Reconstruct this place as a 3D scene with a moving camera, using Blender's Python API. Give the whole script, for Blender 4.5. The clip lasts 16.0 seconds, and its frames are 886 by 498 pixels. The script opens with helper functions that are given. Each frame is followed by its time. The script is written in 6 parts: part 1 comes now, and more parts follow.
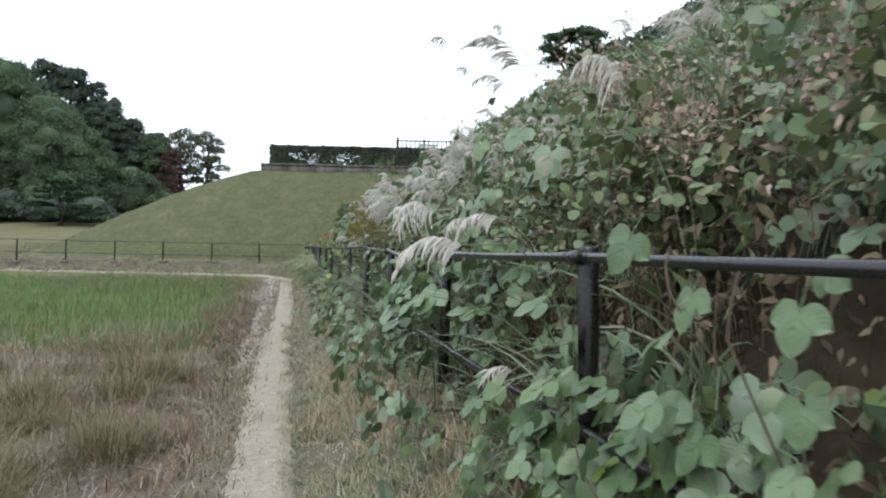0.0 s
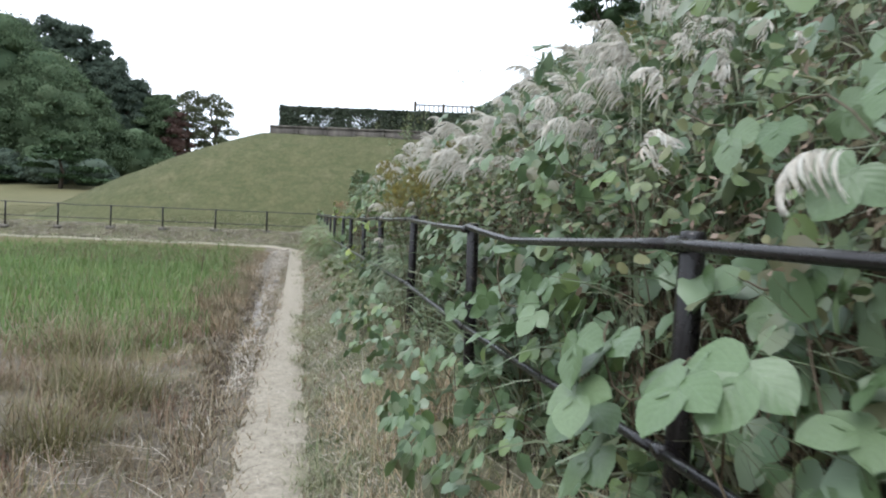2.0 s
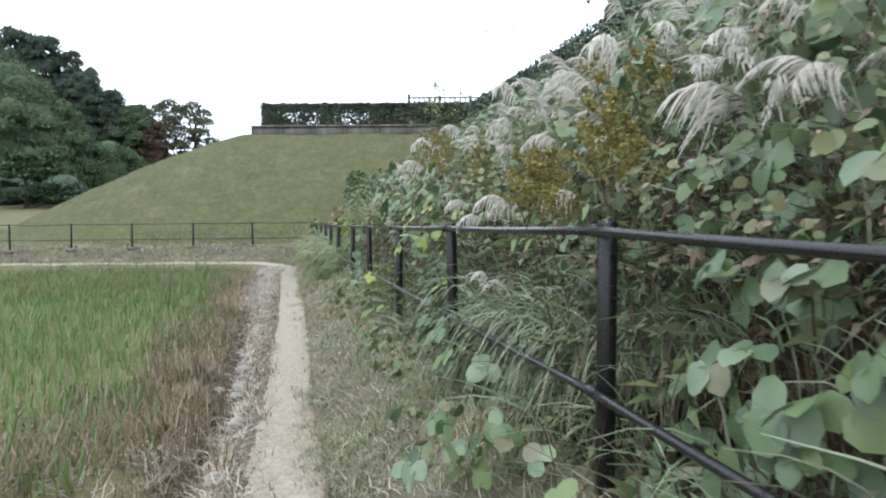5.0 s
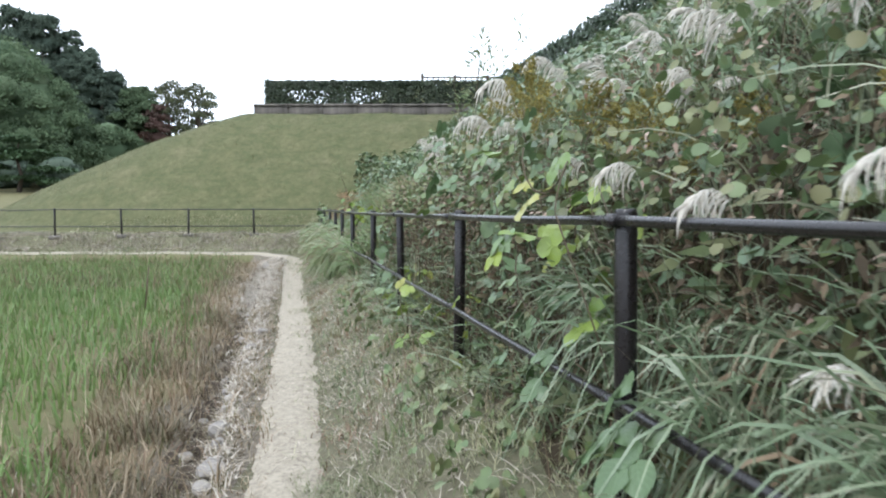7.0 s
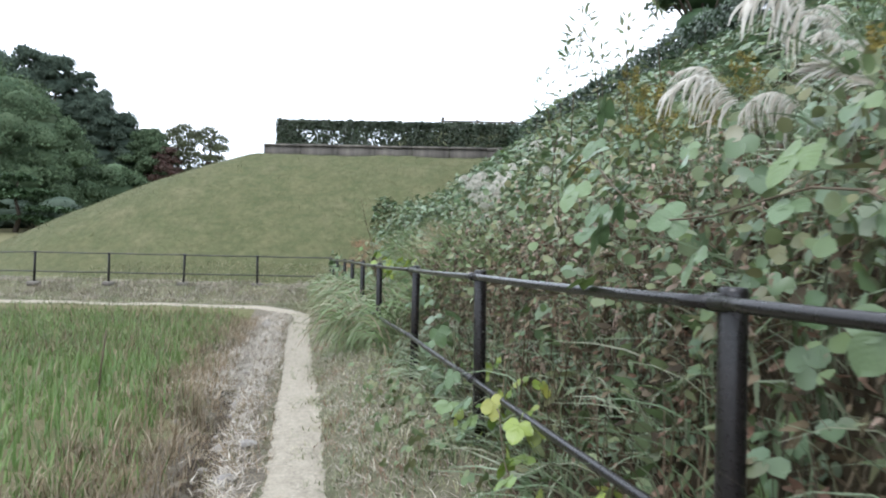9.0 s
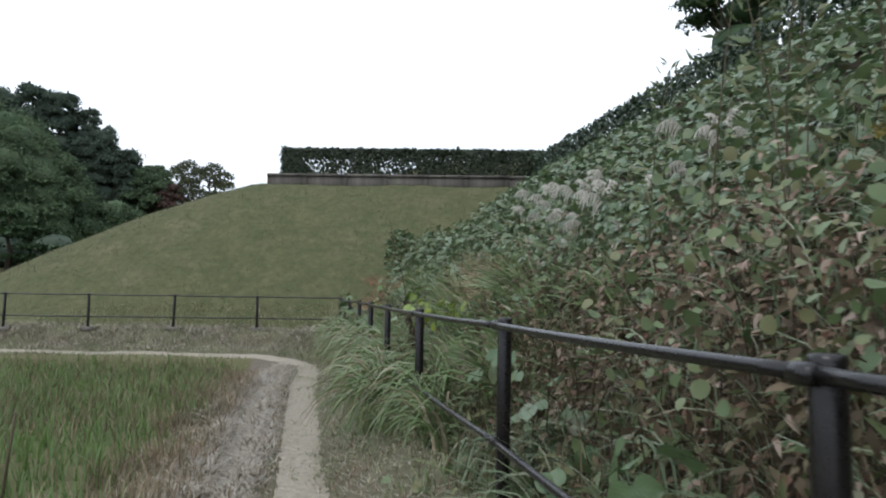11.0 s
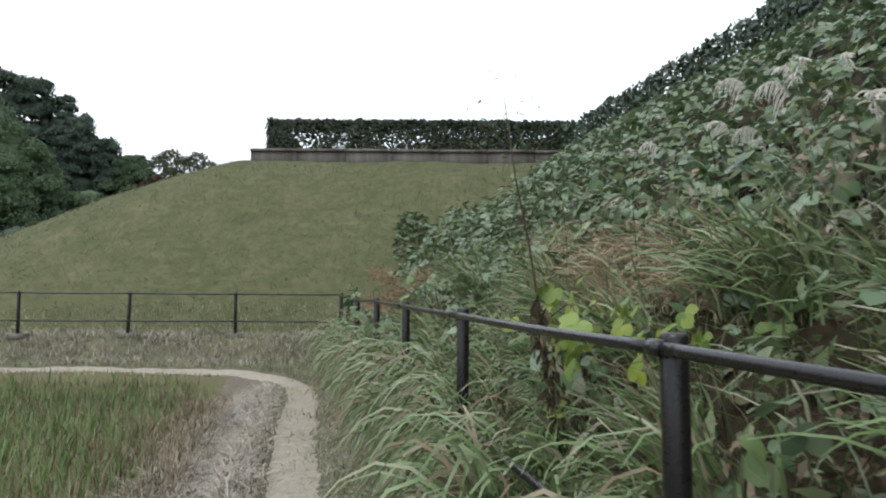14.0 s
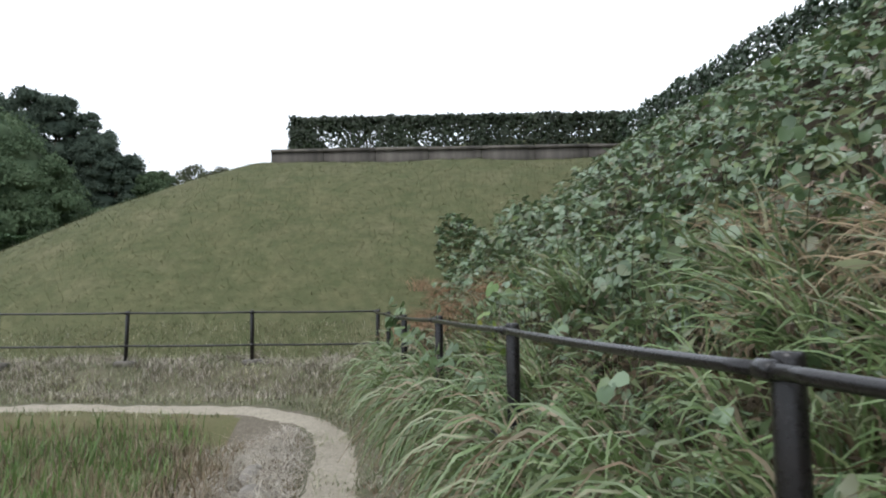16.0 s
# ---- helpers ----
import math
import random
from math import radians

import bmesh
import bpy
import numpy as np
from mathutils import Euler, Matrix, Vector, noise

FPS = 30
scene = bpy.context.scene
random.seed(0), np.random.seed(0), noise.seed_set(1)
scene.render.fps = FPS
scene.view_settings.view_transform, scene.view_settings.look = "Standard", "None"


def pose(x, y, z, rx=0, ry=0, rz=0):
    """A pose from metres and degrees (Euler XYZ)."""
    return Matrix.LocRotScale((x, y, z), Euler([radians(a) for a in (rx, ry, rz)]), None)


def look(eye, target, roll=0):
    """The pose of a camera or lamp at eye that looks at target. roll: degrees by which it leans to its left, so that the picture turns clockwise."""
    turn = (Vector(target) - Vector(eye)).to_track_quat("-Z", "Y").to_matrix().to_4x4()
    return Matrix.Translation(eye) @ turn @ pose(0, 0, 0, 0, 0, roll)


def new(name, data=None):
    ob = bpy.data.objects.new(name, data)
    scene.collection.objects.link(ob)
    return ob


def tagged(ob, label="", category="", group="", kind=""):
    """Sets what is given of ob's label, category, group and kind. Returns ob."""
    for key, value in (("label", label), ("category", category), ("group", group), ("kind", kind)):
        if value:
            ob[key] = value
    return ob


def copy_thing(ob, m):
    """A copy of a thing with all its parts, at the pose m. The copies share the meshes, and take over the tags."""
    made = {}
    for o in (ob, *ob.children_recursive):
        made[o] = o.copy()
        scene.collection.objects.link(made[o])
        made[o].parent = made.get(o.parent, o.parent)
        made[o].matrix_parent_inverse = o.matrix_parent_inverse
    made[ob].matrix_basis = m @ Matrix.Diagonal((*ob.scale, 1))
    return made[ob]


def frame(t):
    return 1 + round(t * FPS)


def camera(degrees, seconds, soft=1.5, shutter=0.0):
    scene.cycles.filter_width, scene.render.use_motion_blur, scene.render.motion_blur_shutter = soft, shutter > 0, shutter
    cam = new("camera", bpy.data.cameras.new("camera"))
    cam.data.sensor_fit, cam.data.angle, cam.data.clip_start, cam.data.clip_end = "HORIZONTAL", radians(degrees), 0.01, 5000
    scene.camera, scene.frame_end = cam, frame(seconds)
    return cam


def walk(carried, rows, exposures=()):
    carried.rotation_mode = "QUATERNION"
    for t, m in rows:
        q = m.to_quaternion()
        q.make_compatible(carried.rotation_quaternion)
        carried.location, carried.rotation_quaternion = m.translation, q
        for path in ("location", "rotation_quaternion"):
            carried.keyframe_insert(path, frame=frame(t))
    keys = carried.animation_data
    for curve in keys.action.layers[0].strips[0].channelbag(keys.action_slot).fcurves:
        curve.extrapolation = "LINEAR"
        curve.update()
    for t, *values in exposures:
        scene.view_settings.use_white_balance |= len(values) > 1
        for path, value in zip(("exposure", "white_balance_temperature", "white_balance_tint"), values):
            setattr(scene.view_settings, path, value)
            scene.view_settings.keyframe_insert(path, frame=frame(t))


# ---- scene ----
cam = camera(65.8, 16.0, soft=2.0, shutter=0.25)
PATH = [
    (0, (-0.143, -0.223, 1.36), (-0.114, 1.777, 1.37), 1.2),
    (0.5, (-0.323, 0.346, 1.377), (-0.255, 2.345, 1.378), 1.7),
    (1, (-0.414, 0.88, 1.375), (-0.4, 2.88, 1.354), 1.1),
    (1.5, (-0.622, 1.538, 1.371), (-0.609, 3.537, 1.311), 1.9),
    (2, (-0.702, 2.241, 1.382), (-0.695, 4.24, 1.308), 2.4),
    (2.5, (-0.834, 2.833, 1.367), (-0.848, 4.832, 1.318), 1.1),
    (3, (-0.96, 3.489, 1.387), (-1.005, 5.489, 1.369), -0.9),
    (5.5, (-1.618, 6.34, 1.431), (-1.575, 8.338, 1.354), -0.4),
    (6, (-1.688, 6.906, 1.43), (-1.654, 8.904, 1.355), -0.5),
    (6.5, (-1.833, 7.48, 1.423), (-1.84, 9.478, 1.335), -0.7),
    (7, (-1.959, 8.072, 1.433), (-1.939, 10.069, 1.327), -0.1),
    (7.5, (-2.087, 8.682, 1.443), (-2.051, 10.678, 1.325), 0.8),
    (8, (-2.213, 9.258, 1.454), (-2.174, 11.254, 1.336), 1.4),
    (8.5, (-2.34, 9.911, 1.49), (-2.403, 11.91, 1.484), 1.1),
    (9, (-2.479, 10.579, 1.488), (-2.483, 12.578, 1.528), 1.2),
    (11.5, (-3.129, 13.524, 1.545), (-3.156, 15.517, 1.704), 0.8),
    (12, (-3.292, 14.095, 1.545), (-3.319, 16.091, 1.667), 0.8),
    (12.5, (-3.365, 14.788, 1.561), (-3.392, 16.785, 1.678), 0.4),
    (13, (-3.529, 15.485, 1.538), (-3.535, 17.481, 1.657), 0.8),
    (13.5, (-3.581, 16.099, 1.543), (-3.582, 18.095, 1.671), 0.3),
    (14, (-3.756, 16.628, 1.557), (-3.753, 18.623, 1.692), 0.4),
    (14.5, (-3.853, 17.185, 1.559), (-3.863, 19.179, 1.716), 0.2),
    (15, (-4.041, 17.79, 1.567), (-4.101, 19.783, 1.725), 0.0),
    (15.5, (-4.103, 18.438, 1.576), (-4.184, 20.43, 1.742), -0.7),
    (16, (-4.266, 18.976, 1.578), (-4.337, 20.968, 1.753), -0.5),
]
EXPOSURES = [(0.0, 0.96, 6100, 10), (1.5, 1.1, 6100, 10), (3.0, 1.22, 6050, 10), (6.0, 1.36, 6000, 10), (8.0, 1.5, 6000, 10), (9.0, 1.38, 6000, 10), (11.5, 0.45, 6150, 10), (12.5, 0.48, 6200, 10), (14.5, 0.82, 6250, 10), (16.0, 0.78, 6250, 10)]
walk(cam, [(t, look(e, g, r)) for t, e, g, r in PATH], EXPOSURES)

# ---- sky and sun: a bright, even overcast ----
world = bpy.data.worlds.new("overcast_sky")
scene.world = world
world.use_nodes = True
wn, wl = world.node_tree.nodes, world.node_tree.links
sky = wn.new("ShaderNodeTexSky")
sky.sky_type = "NISHITA"
sky.sun_disc = False
sky.sun_elevation = radians(48)
sky.sun_rotation = radians(215)
sky.air_density, sky.dust_density = 1.0, 3.0
hsv = wn.new("ShaderNodeHueSaturation")
hsv.inputs["Saturation"].default_value = 0.25
hsv.inputs["Value"].default_value = 0.055
wl.new(sky.outputs[0], hsv.inputs["Color"])
cloud = wn.new("ShaderNodeTexNoise")
cloud.inputs["Scale"].default_value = 2.2
cloud.inputs["Detail"].default_value = 5
cramp = wn.new("ShaderNodeValToRGB")
cramp.color_ramp.elements[0].position, cramp.color_ramp.elements[0].color = 0.35, (0.83, 0.92, 1.0, 1)
cramp.color_ramp.elements[1].position, cramp.color_ramp.elements[1].color = 0.62, (0.95, 0.99, 1.05, 1)
wl.new(cloud.outputs[0], cramp.inputs[0])
cmix = wn.new("ShaderNodeMixRGB")
cmix.inputs[0].default_value = 0.82
wl.new(hsv.outputs[0], cmix.inputs[1])
wl.new(cramp.outputs[0], cmix.inputs[2])
bg = wn["Background"]
bg.inputs[1].default_value = 1.12
wl.new(cmix.outputs[0], bg.inputs[0])

sun = new("sun", bpy.data.lights.new("sun", "SUN"))
sun.data.energy, sun.data.angle, sun.data.color = 0.8, radians(25), (1.0, 0.98, 0.95)
sun.matrix_world = look((-20, -30, 45), (0, 0, 0))

# ---- materials ----
def ramp_of(nt, fac, cols):
    r = nt.nodes.new("ShaderNodeValToRGB")
    els = r.color_ramp.elements
    while len(els) < len(cols):
        els.new(0.5)
    for k, c in enumerate(cols):
        els[k].position = k / max(1, len(cols) - 1)
        els[k].color = (*c, 1)
    nt.links.new(fac, r.inputs[0])
    return r.outputs[0]


def noise_of(nt, scale, detail=4, rough=0.6, space="Object"):
    tc = nt.nodes.new("ShaderNodeTexCoord")
    n = nt.nodes.new("ShaderNodeTexNoise")
    n.inputs["Scale"].default_value, n.inputs["Detail"].default_value, n.inputs["Roughness"].default_value = scale, detail, rough
    nt.links.new(tc.outputs[space], n.inputs["Vector"])
    return n.outputs[0]


def mixed(nt, kind, fac, a, b):
    m = nt.nodes.new("ShaderNodeMixRGB")
    m.blend_type = kind
    for k, v in ((0, fac), (1, a), (2, b)):
        if isinstance(v, (int, float)):
            m.inputs[k].default_value = v
        elif isinstance(v, tuple):
            m.inputs[k].default_value = (*v, 1)
        else:
            nt.links.new(v, m.inputs[k])
    return m.outputs[0]


def base_mat(name, rough, spec=0.4):
    m = bpy.data.materials.new(name)
    m.use_nodes = True
    p = m.node_tree.nodes["Principled BSDF"]
    p.inputs["Roughness"].default_value = rough
    p.inputs["Specular IOR Level"].default_value = spec
    return m, m.node_tree, p


def bump_of(nt, p, height, strength, dist):
    b = nt.nodes.new("ShaderNodeBump")
    b.inputs["Strength"].default_value, b.inputs["Distance"].default_value = strength, dist
    nt.links.new(height, b.inputs["Height"])
    nt.links.new(b.outputs[0], p.inputs["Normal"])


def leaf_mat(name, cols, rough=0.5, spec=0.35, through_light=0.25, by="island", grain=30.0, patch=0.0, firm=False):
    """Leaves and blades: each takes its own tone, with a finer mottle over it."""
    m, nt, p = base_mat(name, rough, spec)
    if by == "island":
        rnd = nt.nodes.new("ShaderNodeNewGeometry").outputs["Random Per Island"]
    else:
        rnd = nt.nodes.new("ShaderNodeObjectInfo").outputs["Random"]
    c = ramp_of(nt, rnd, cols)
    g = ramp_of(nt, noise_of(nt, grain, 3), [(0.62, 0.62, 0.62), (1.15, 1.15, 1.15)])
    c = mixed(nt, "MULTIPLY", 0.8, c, g)
    if patch:
        q = ramp_of(nt, noise_of(nt, patch, 2), [(0.5, 0.52, 0.5), (0.55, 0.57, 0.55), (0.74, 0.76, 0.74), (1.2, 1.17, 1.13), (1.4, 1.35, 1.3), (1.45, 1.38, 1.32)] if firm else [(0.35, 0.37, 0.35), (0.9, 0.9, 0.88), (1.5, 1.42, 1.35)])
        c = mixed(nt, "MULTIPLY", 0.8, c, q)
    nt.links.new(c, p.inputs["Base Color"])
    if through_light:
        tr = nt.nodes.new("ShaderNodeBsdfTranslucent")
        nt.links.new(c, tr.inputs[0])
        mx = nt.nodes.new("ShaderNodeMixShader")
        mx.inputs[0].default_value = through_light
        nt.links.new(p.outputs[0], mx.inputs[1])
        nt.links.new(tr.outputs[0], mx.inputs[2])
        nt.links.new(mx.outputs[0], nt.nodes["Material Output"].inputs["Surface"])
    return m


def veined_leaf_mat(name, cols, pale):
    """Broad leaves: a pale midrib and slanting side veins along the leaf's own u (across) and v (along)."""
    m = leaf_mat(name, cols, 0.4, 0.55, 0.2, "object", 16)
    nt = m.node_tree
    p = nt.nodes["Principled BSDF"]
    sep = nt.nodes.new("ShaderNodeSeparateXYZ")
    nt.links.new(nt.nodes.new("ShaderNodeTexCoord").outputs["UV"], sep.inputs[0])

    def calc(op, a, b=0.0):
        q = nt.nodes.new("ShaderNodeMath")
        q.operation = op
        for k, v in ((0, a), (1, b)):
            if isinstance(v, (int, float)):
                q.inputs[k].default_value = v
            else:
                nt.links.new(v, q.inputs[k])
        return q.outputs[0]

    across = calc("ABSOLUTE", calc("SUBTRACT", sep.outputs[0], 0.5))
    rib = calc("LESS_THAN", across, 0.018)
    wave = calc("SINE", calc("SUBTRACT", calc("MULTIPLY", sep.outputs[1], 32.0), calc("MULTIPLY", across, 30.0)))
    vein = calc("MAXIMUM", rib, calc("POWER", calc("MAXIMUM", wave, 0.0), 7.0))
    base = p.inputs["Base Color"].links[0].from_socket
    c = mixed(nt, "MIX", calc("MULTIPLY", vein, 0.22), base, pale)
    nt.links.new(c, p.inputs["Base Color"])
    bump_of(nt, p, calc("SUBTRACT", 1.0, calc("MULTIPLY", wave, 0.5)), 0.1, 0.004)
    return m


def ground_mat(name, cols, big=0.6, small=18.0, rough=0.95, bump=0.5, dist=0.03, cols2=None, low=0.3):
    m, nt, p = base_mat(name, rough, 0.15)
    c = ramp_of(nt, noise_of(nt, big, 6, 0.7), cols)
    if cols2:
        c = mixed(nt, "MIX", ramp_of(nt, noise_of(nt, small * 0.35, 5, 0.75), [(0, 0, 0), (0, 0, 0), (1, 1, 1), (1, 1, 1)]), c, ramp_of(nt, noise_of(nt, small, 4), cols2))
    fine = noise_of(nt, small, 6, 0.75)
    c = mixed(nt, "MULTIPLY", 0.9, c, ramp_of(nt, fine, [(low, low, low), (0.9, 0.9, 0.9), (1.3, 1.3, 1.3)]))
    nt.links.new(c, p.inputs["Base Color"])
    bump_of(nt, p, fine, bump, dist)
    return m


M_STRAW = ground_mat("straw_litter", [(0.06, 0.048, 0.034), (0.13, 0.11, 0.083), (0.08, 0.068, 0.05)], 1.6, 40, cols2=[(0.06, 0.05, 0.036), (0.28, 0.24, 0.19)])
M_SOIL = ground_mat("dark_rut_soil", [(0.035, 0.027, 0.02), (0.075, 0.058, 0.042), (0.05, 0.04, 0.03)], 2.0, 30, bump=0.8, dist=0.04)
M_VERGE = ground_mat("verge_grass_floor", [(0.08, 0.085, 0.045), (0.17, 0.15, 0.105), (0.085, 0.1, 0.05), (0.15, 0.135, 0.1)], 1.2, 34, cols2=[(0.05, 0.052, 0.03), (0.17, 0.145, 0.1)])
M_FIELD = ground_mat("field_floor", [(0.07, 0.095, 0.035), (0.13, 0.115, 0.06), (0.075, 0.105, 0.04)], 0.5, 26)
M_MOUND = ground_mat("mound_turf", [(0.055, 0.07, 0.028), (0.135, 0.125, 0.065), (0.072, 0.083, 0.037), (0.16, 0.143, 0.083), (0.08, 0.09, 0.04)], 0.6, 4.5, bump=0.6, dist=0.05, cols2=[(0.06, 0.072, 0.03), (0.15, 0.138, 0.076)], low=0.5)
# bank soil, its colour darkened to stand in for shade inside the thicket
M_UNDER = ground_mat("bank_floor_shade_dark", [(0.022, 0.019, 0.011), (0.045, 0.035, 0.021), (0.027, 0.029, 0.014)], 1.5, 22)
M_LAWN = ground_mat("far_lawn", [(0.1, 0.105, 0.05), (0.16, 0.14, 0.075)], 0.2, 4)
M_PATH = ground_mat("trodden_earth", [(0.3, 0.262, 0.2), (0.38, 0.335, 0.265), (0.26, 0.228, 0.175)], 1.3, 45, bump=0.5, dist=0.014, cols2=[(0.15, 0.128, 0.095), (0.35, 0.31, 0.25)])

M_KUDZU = leaf_mat("kudzu_leaf", [(0.068, 0.115, 0.047), (0.132, 0.195, 0.095), (0.095, 0.15, 0.066), (0.19, 0.255, 0.148), (0.05, 0.088, 0.036), (0.15, 0.205, 0.065), (0.14, 0.21, 0.115), (0.16, 0.145, 0.075), (0.21, 0.28, 0.18), (0.08, 0.14, 0.06)], 0.4, 0.6, 0.22, grain=9)
M_KUDZU_ONE = veined_leaf_mat("kudzu_leaf_single", [(0.068, 0.118, 0.044), (0.118, 0.178, 0.08), (0.08, 0.132, 0.05), (0.15, 0.208, 0.108), (0.12, 0.178, 0.048)], (0.16, 0.23, 0.13))
M_YELLOW = leaf_mat("yellowing_vine_leaf", [(0.16, 0.24, 0.035), (0.25, 0.3, 0.04), (0.11, 0.19, 0.04), (0.3, 0.3, 0.06)], 0.45, 0.45, 0.3, grain=14)
M_YELLOW_ONE = veined_leaf_mat("yellowing_leaf_single", [(0.13, 0.21, 0.035), (0.22, 0.28, 0.04), (0.1, 0.18, 0.04), (0.28, 0.28, 0.055)], (0.3, 0.33, 0.1))
M_DEAD = leaf_mat("dead_leaf", [(0.05, 0.038, 0.024), (0.115, 0.086, 0.053), (0.04, 0.031, 0.02), (0.2, 0.155, 0.1), (0.065, 0.06, 0.03)], 0.7, 0.2, 0.1, grain=18)
M_IVY = leaf_mat("ivy_leaf", [(0.02, 0.04, 0.018), (0.04, 0.07, 0.032), (0.028, 0.052, 0.024), (0.06, 0.09, 0.05)], 0.4, 0.5, 0.1, grain=8)
M_HEDGE = leaf_mat("clipped_hedge_leaf", [(0.02, 0.036, 0.016), (0.035, 0.055, 0.024), (0.03, 0.042, 0.02), (0.045, 0.058, 0.03)], 0.5, 0.4, 0.1, grain=8, patch=0.9)
# blade greens paled so that the colour carries the sky's sheen
M_BLADE = leaf_mat("pampas_blade", [(0.15, 0.21, 0.115), (0.205, 0.265, 0.155), (0.32, 0.32, 0.22), (0.16, 0.23, 0.125), (0.265, 0.295, 0.19)], 0.4, 0.6, 0.25, grain=12)
M_LUSH = leaf_mat("overhanging_grass_blade", [(0.1, 0.165, 0.055), (0.19, 0.265, 0.1), (0.13, 0.2, 0.07), (0.27, 0.32, 0.15), (0.075, 0.125, 0.047), (0.3, 0.3, 0.18), (0.18, 0.245, 0.11)], 0.4, 0.6, 0.22, grain=12)
M_PLUME = leaf_mat("pampas_plume_silk", [(0.66, 0.63, 0.56), (0.8, 0.78, 0.73), (0.56, 0.51, 0.43), (0.74, 0.72, 0.66), (0.64, 0.57, 0.49)], 0.6, 0.4, 0.35, grain=40)
M_STALK = leaf_mat("dry_stalk", [(0.25, 0.21, 0.16), (0.4, 0.35, 0.28), (0.16, 0.13, 0.095), (0.5, 0.45, 0.37), (0.11, 0.09, 0.065)], 0.6, 0.3, 0.0, grain=20)
M_STEM = leaf_mat("dark_weed_stem", [(0.07, 0.05, 0.035), (0.1, 0.08, 0.05)], 0.7, 0.2, 0.0, grain=25)
M_FIELDBLADE = leaf_mat("rice_regrowth_blade", [(0.11, 0.19, 0.055), (0.165, 0.25, 0.075), (0.125, 0.21, 0.062), (0.2, 0.27, 0.095), (0.1, 0.185, 0.052), (0.22, 0.25, 0.12)], 0.5, 0.35, 0.3, grain=6, patch=0.5)
M_DRYBLADE = leaf_mat("dry_field_grass", [(0.185, 0.135, 0.085), (0.275, 0.205, 0.135), (0.125, 0.1, 0.058), (0.4, 0.33, 0.24), (0.105, 0.11, 0.048), (0.19, 0.115, 0.08)], 0.65, 0.25, 0.2, grain=10, patch=1.4, firm=True)
M_REDBLADE = leaf_mat("reddish_dry_weed", [(0.4, 0.3, 0.19), (0.48, 0.38, 0.25), (0.32, 0.23, 0.14), (0.52, 0.44, 0.31), (0.24, 0.22, 0.1)], 0.65, 0.25, 0.2, grain=10)
M_OLIVE = leaf_mat("olive_weed_blade", [(0.1, 0.1, 0.035), (0.16, 0.15, 0.06), (0.2, 0.17, 0.085), (0.12, 0.13, 0.045)], 0.6, 0.25, 0.2, grain=10)
M_ORANGE = leaf_mat("orange_brown_withered_grass", [(0.3, 0.18, 0.1), (0.38, 0.24, 0.14), (0.22, 0.13, 0.075), (0.4, 0.29, 0.18)], 0.65, 0.25, 0.2, grain=10)
M_REDWEED = leaf_mat("reddish_withered_weed", [(0.2, 0.115, 0.08), (0.27, 0.165, 0.115), (0.15, 0.09, 0.06), (0.3, 0.2, 0.145)], 0.65, 0.25, 0.2, grain=10)
M_VERGEBLADE = leaf_mat("verge_grass_blade", [(0.19, 0.215, 0.1), (0.32, 0.29, 0.19), (0.15, 0.195, 0.085), (0.42, 0.385, 0.28), (0.235, 0.24, 0.14)], 0.6, 0.3, 0.2, grain=10, patch=1.1, firm=True)
M_TURFBLADE = leaf_mat("mound_turf_blade", [(0.062, 0.078, 0.032), (0.125, 0.118, 0.062), (0.09, 0.097, 0.046), (0.17, 0.152, 0.09), (0.06, 0.078, 0.032), (0.145, 0.13, 0.074)], 0.7, 0.15, 0.15, grain=2.2, patch=0.55, firm=True)
M_GOLD = leaf_mat("goldenrod_flower", [(0.2, 0.17, 0.045), (0.28, 0.225, 0.06), (0.15, 0.15, 0.055), (0.22, 0.175, 0.06)], 0.7, 0.2, 0.25, grain=25)
M_SEED = leaf_mat("brown_seed_head", [(0.34, 0.255, 0.195), (0.44, 0.35, 0.285), (0.24, 0.17, 0.125), (0.38, 0.29, 0.235)], 0.75, 0.2, 0.2, grain=25)
M_WEEDLEAF = leaf_mat("weed_leaf", [(0.08, 0.12, 0.046), (0.14, 0.19, 0.08), (0.185, 0.18, 0.085), (0.095, 0.145, 0.06), (0.22, 0.25, 0.135)], 0.5, 0.4, 0.2, grain=12)
# these two crown colours are lightened and blued to paint in distance haze
M_FOREST = leaf_mat("hazed_broadleaf_crown", [(0.076, 0.115, 0.066), (0.102, 0.145, 0.078), (0.086, 0.126, 0.07), (0.118, 0.155, 0.088)], 0.75, 0.08, 0.2, grain=1.2, patch=0.12)
M_FOREST_D = leaf_mat("hazed_dark_crown", [(0.068, 0.095, 0.074), (0.085, 0.114, 0.085), (0.095, 0.122, 0.09)], 0.75, 0.08, 0.18, grain=1.2, patch=0.15)
M_FOREST_O = leaf_mat("open_oak_crown", [(0.05, 0.065, 0.03), (0.085, 0.095, 0.045), (0.06, 0.07, 0.035)], 0.6, 0.25, 0.2, grain=1.2)
M_MAPLE = leaf_mat("red_maple_crown", [(0.065, 0.036, 0.03), (0.085, 0.045, 0.035), (0.055, 0.045, 0.032)], 0.6, 0.25, 0.15, grain=1.2)
M_PINE = leaf_mat("pine_needles", [(0.03, 0.06, 0.025), (0.05, 0.085, 0.035), (0.038, 0.07, 0.03)], 0.6, 0.25, 0.1, grain=1.2)


def bark_mat():
    m, nt, p = base_mat("bark", 0.9, 0.15)
    n = noise_of(nt, 12, 6, 0.7)
    nt.links.new(ramp_of(nt, n, [(0.03, 0.024, 0.018), (0.09, 0.072, 0.055)]), p.inputs["Base Color"])
    bump_of(nt, p, n, 0.6, 0.03)
    return m


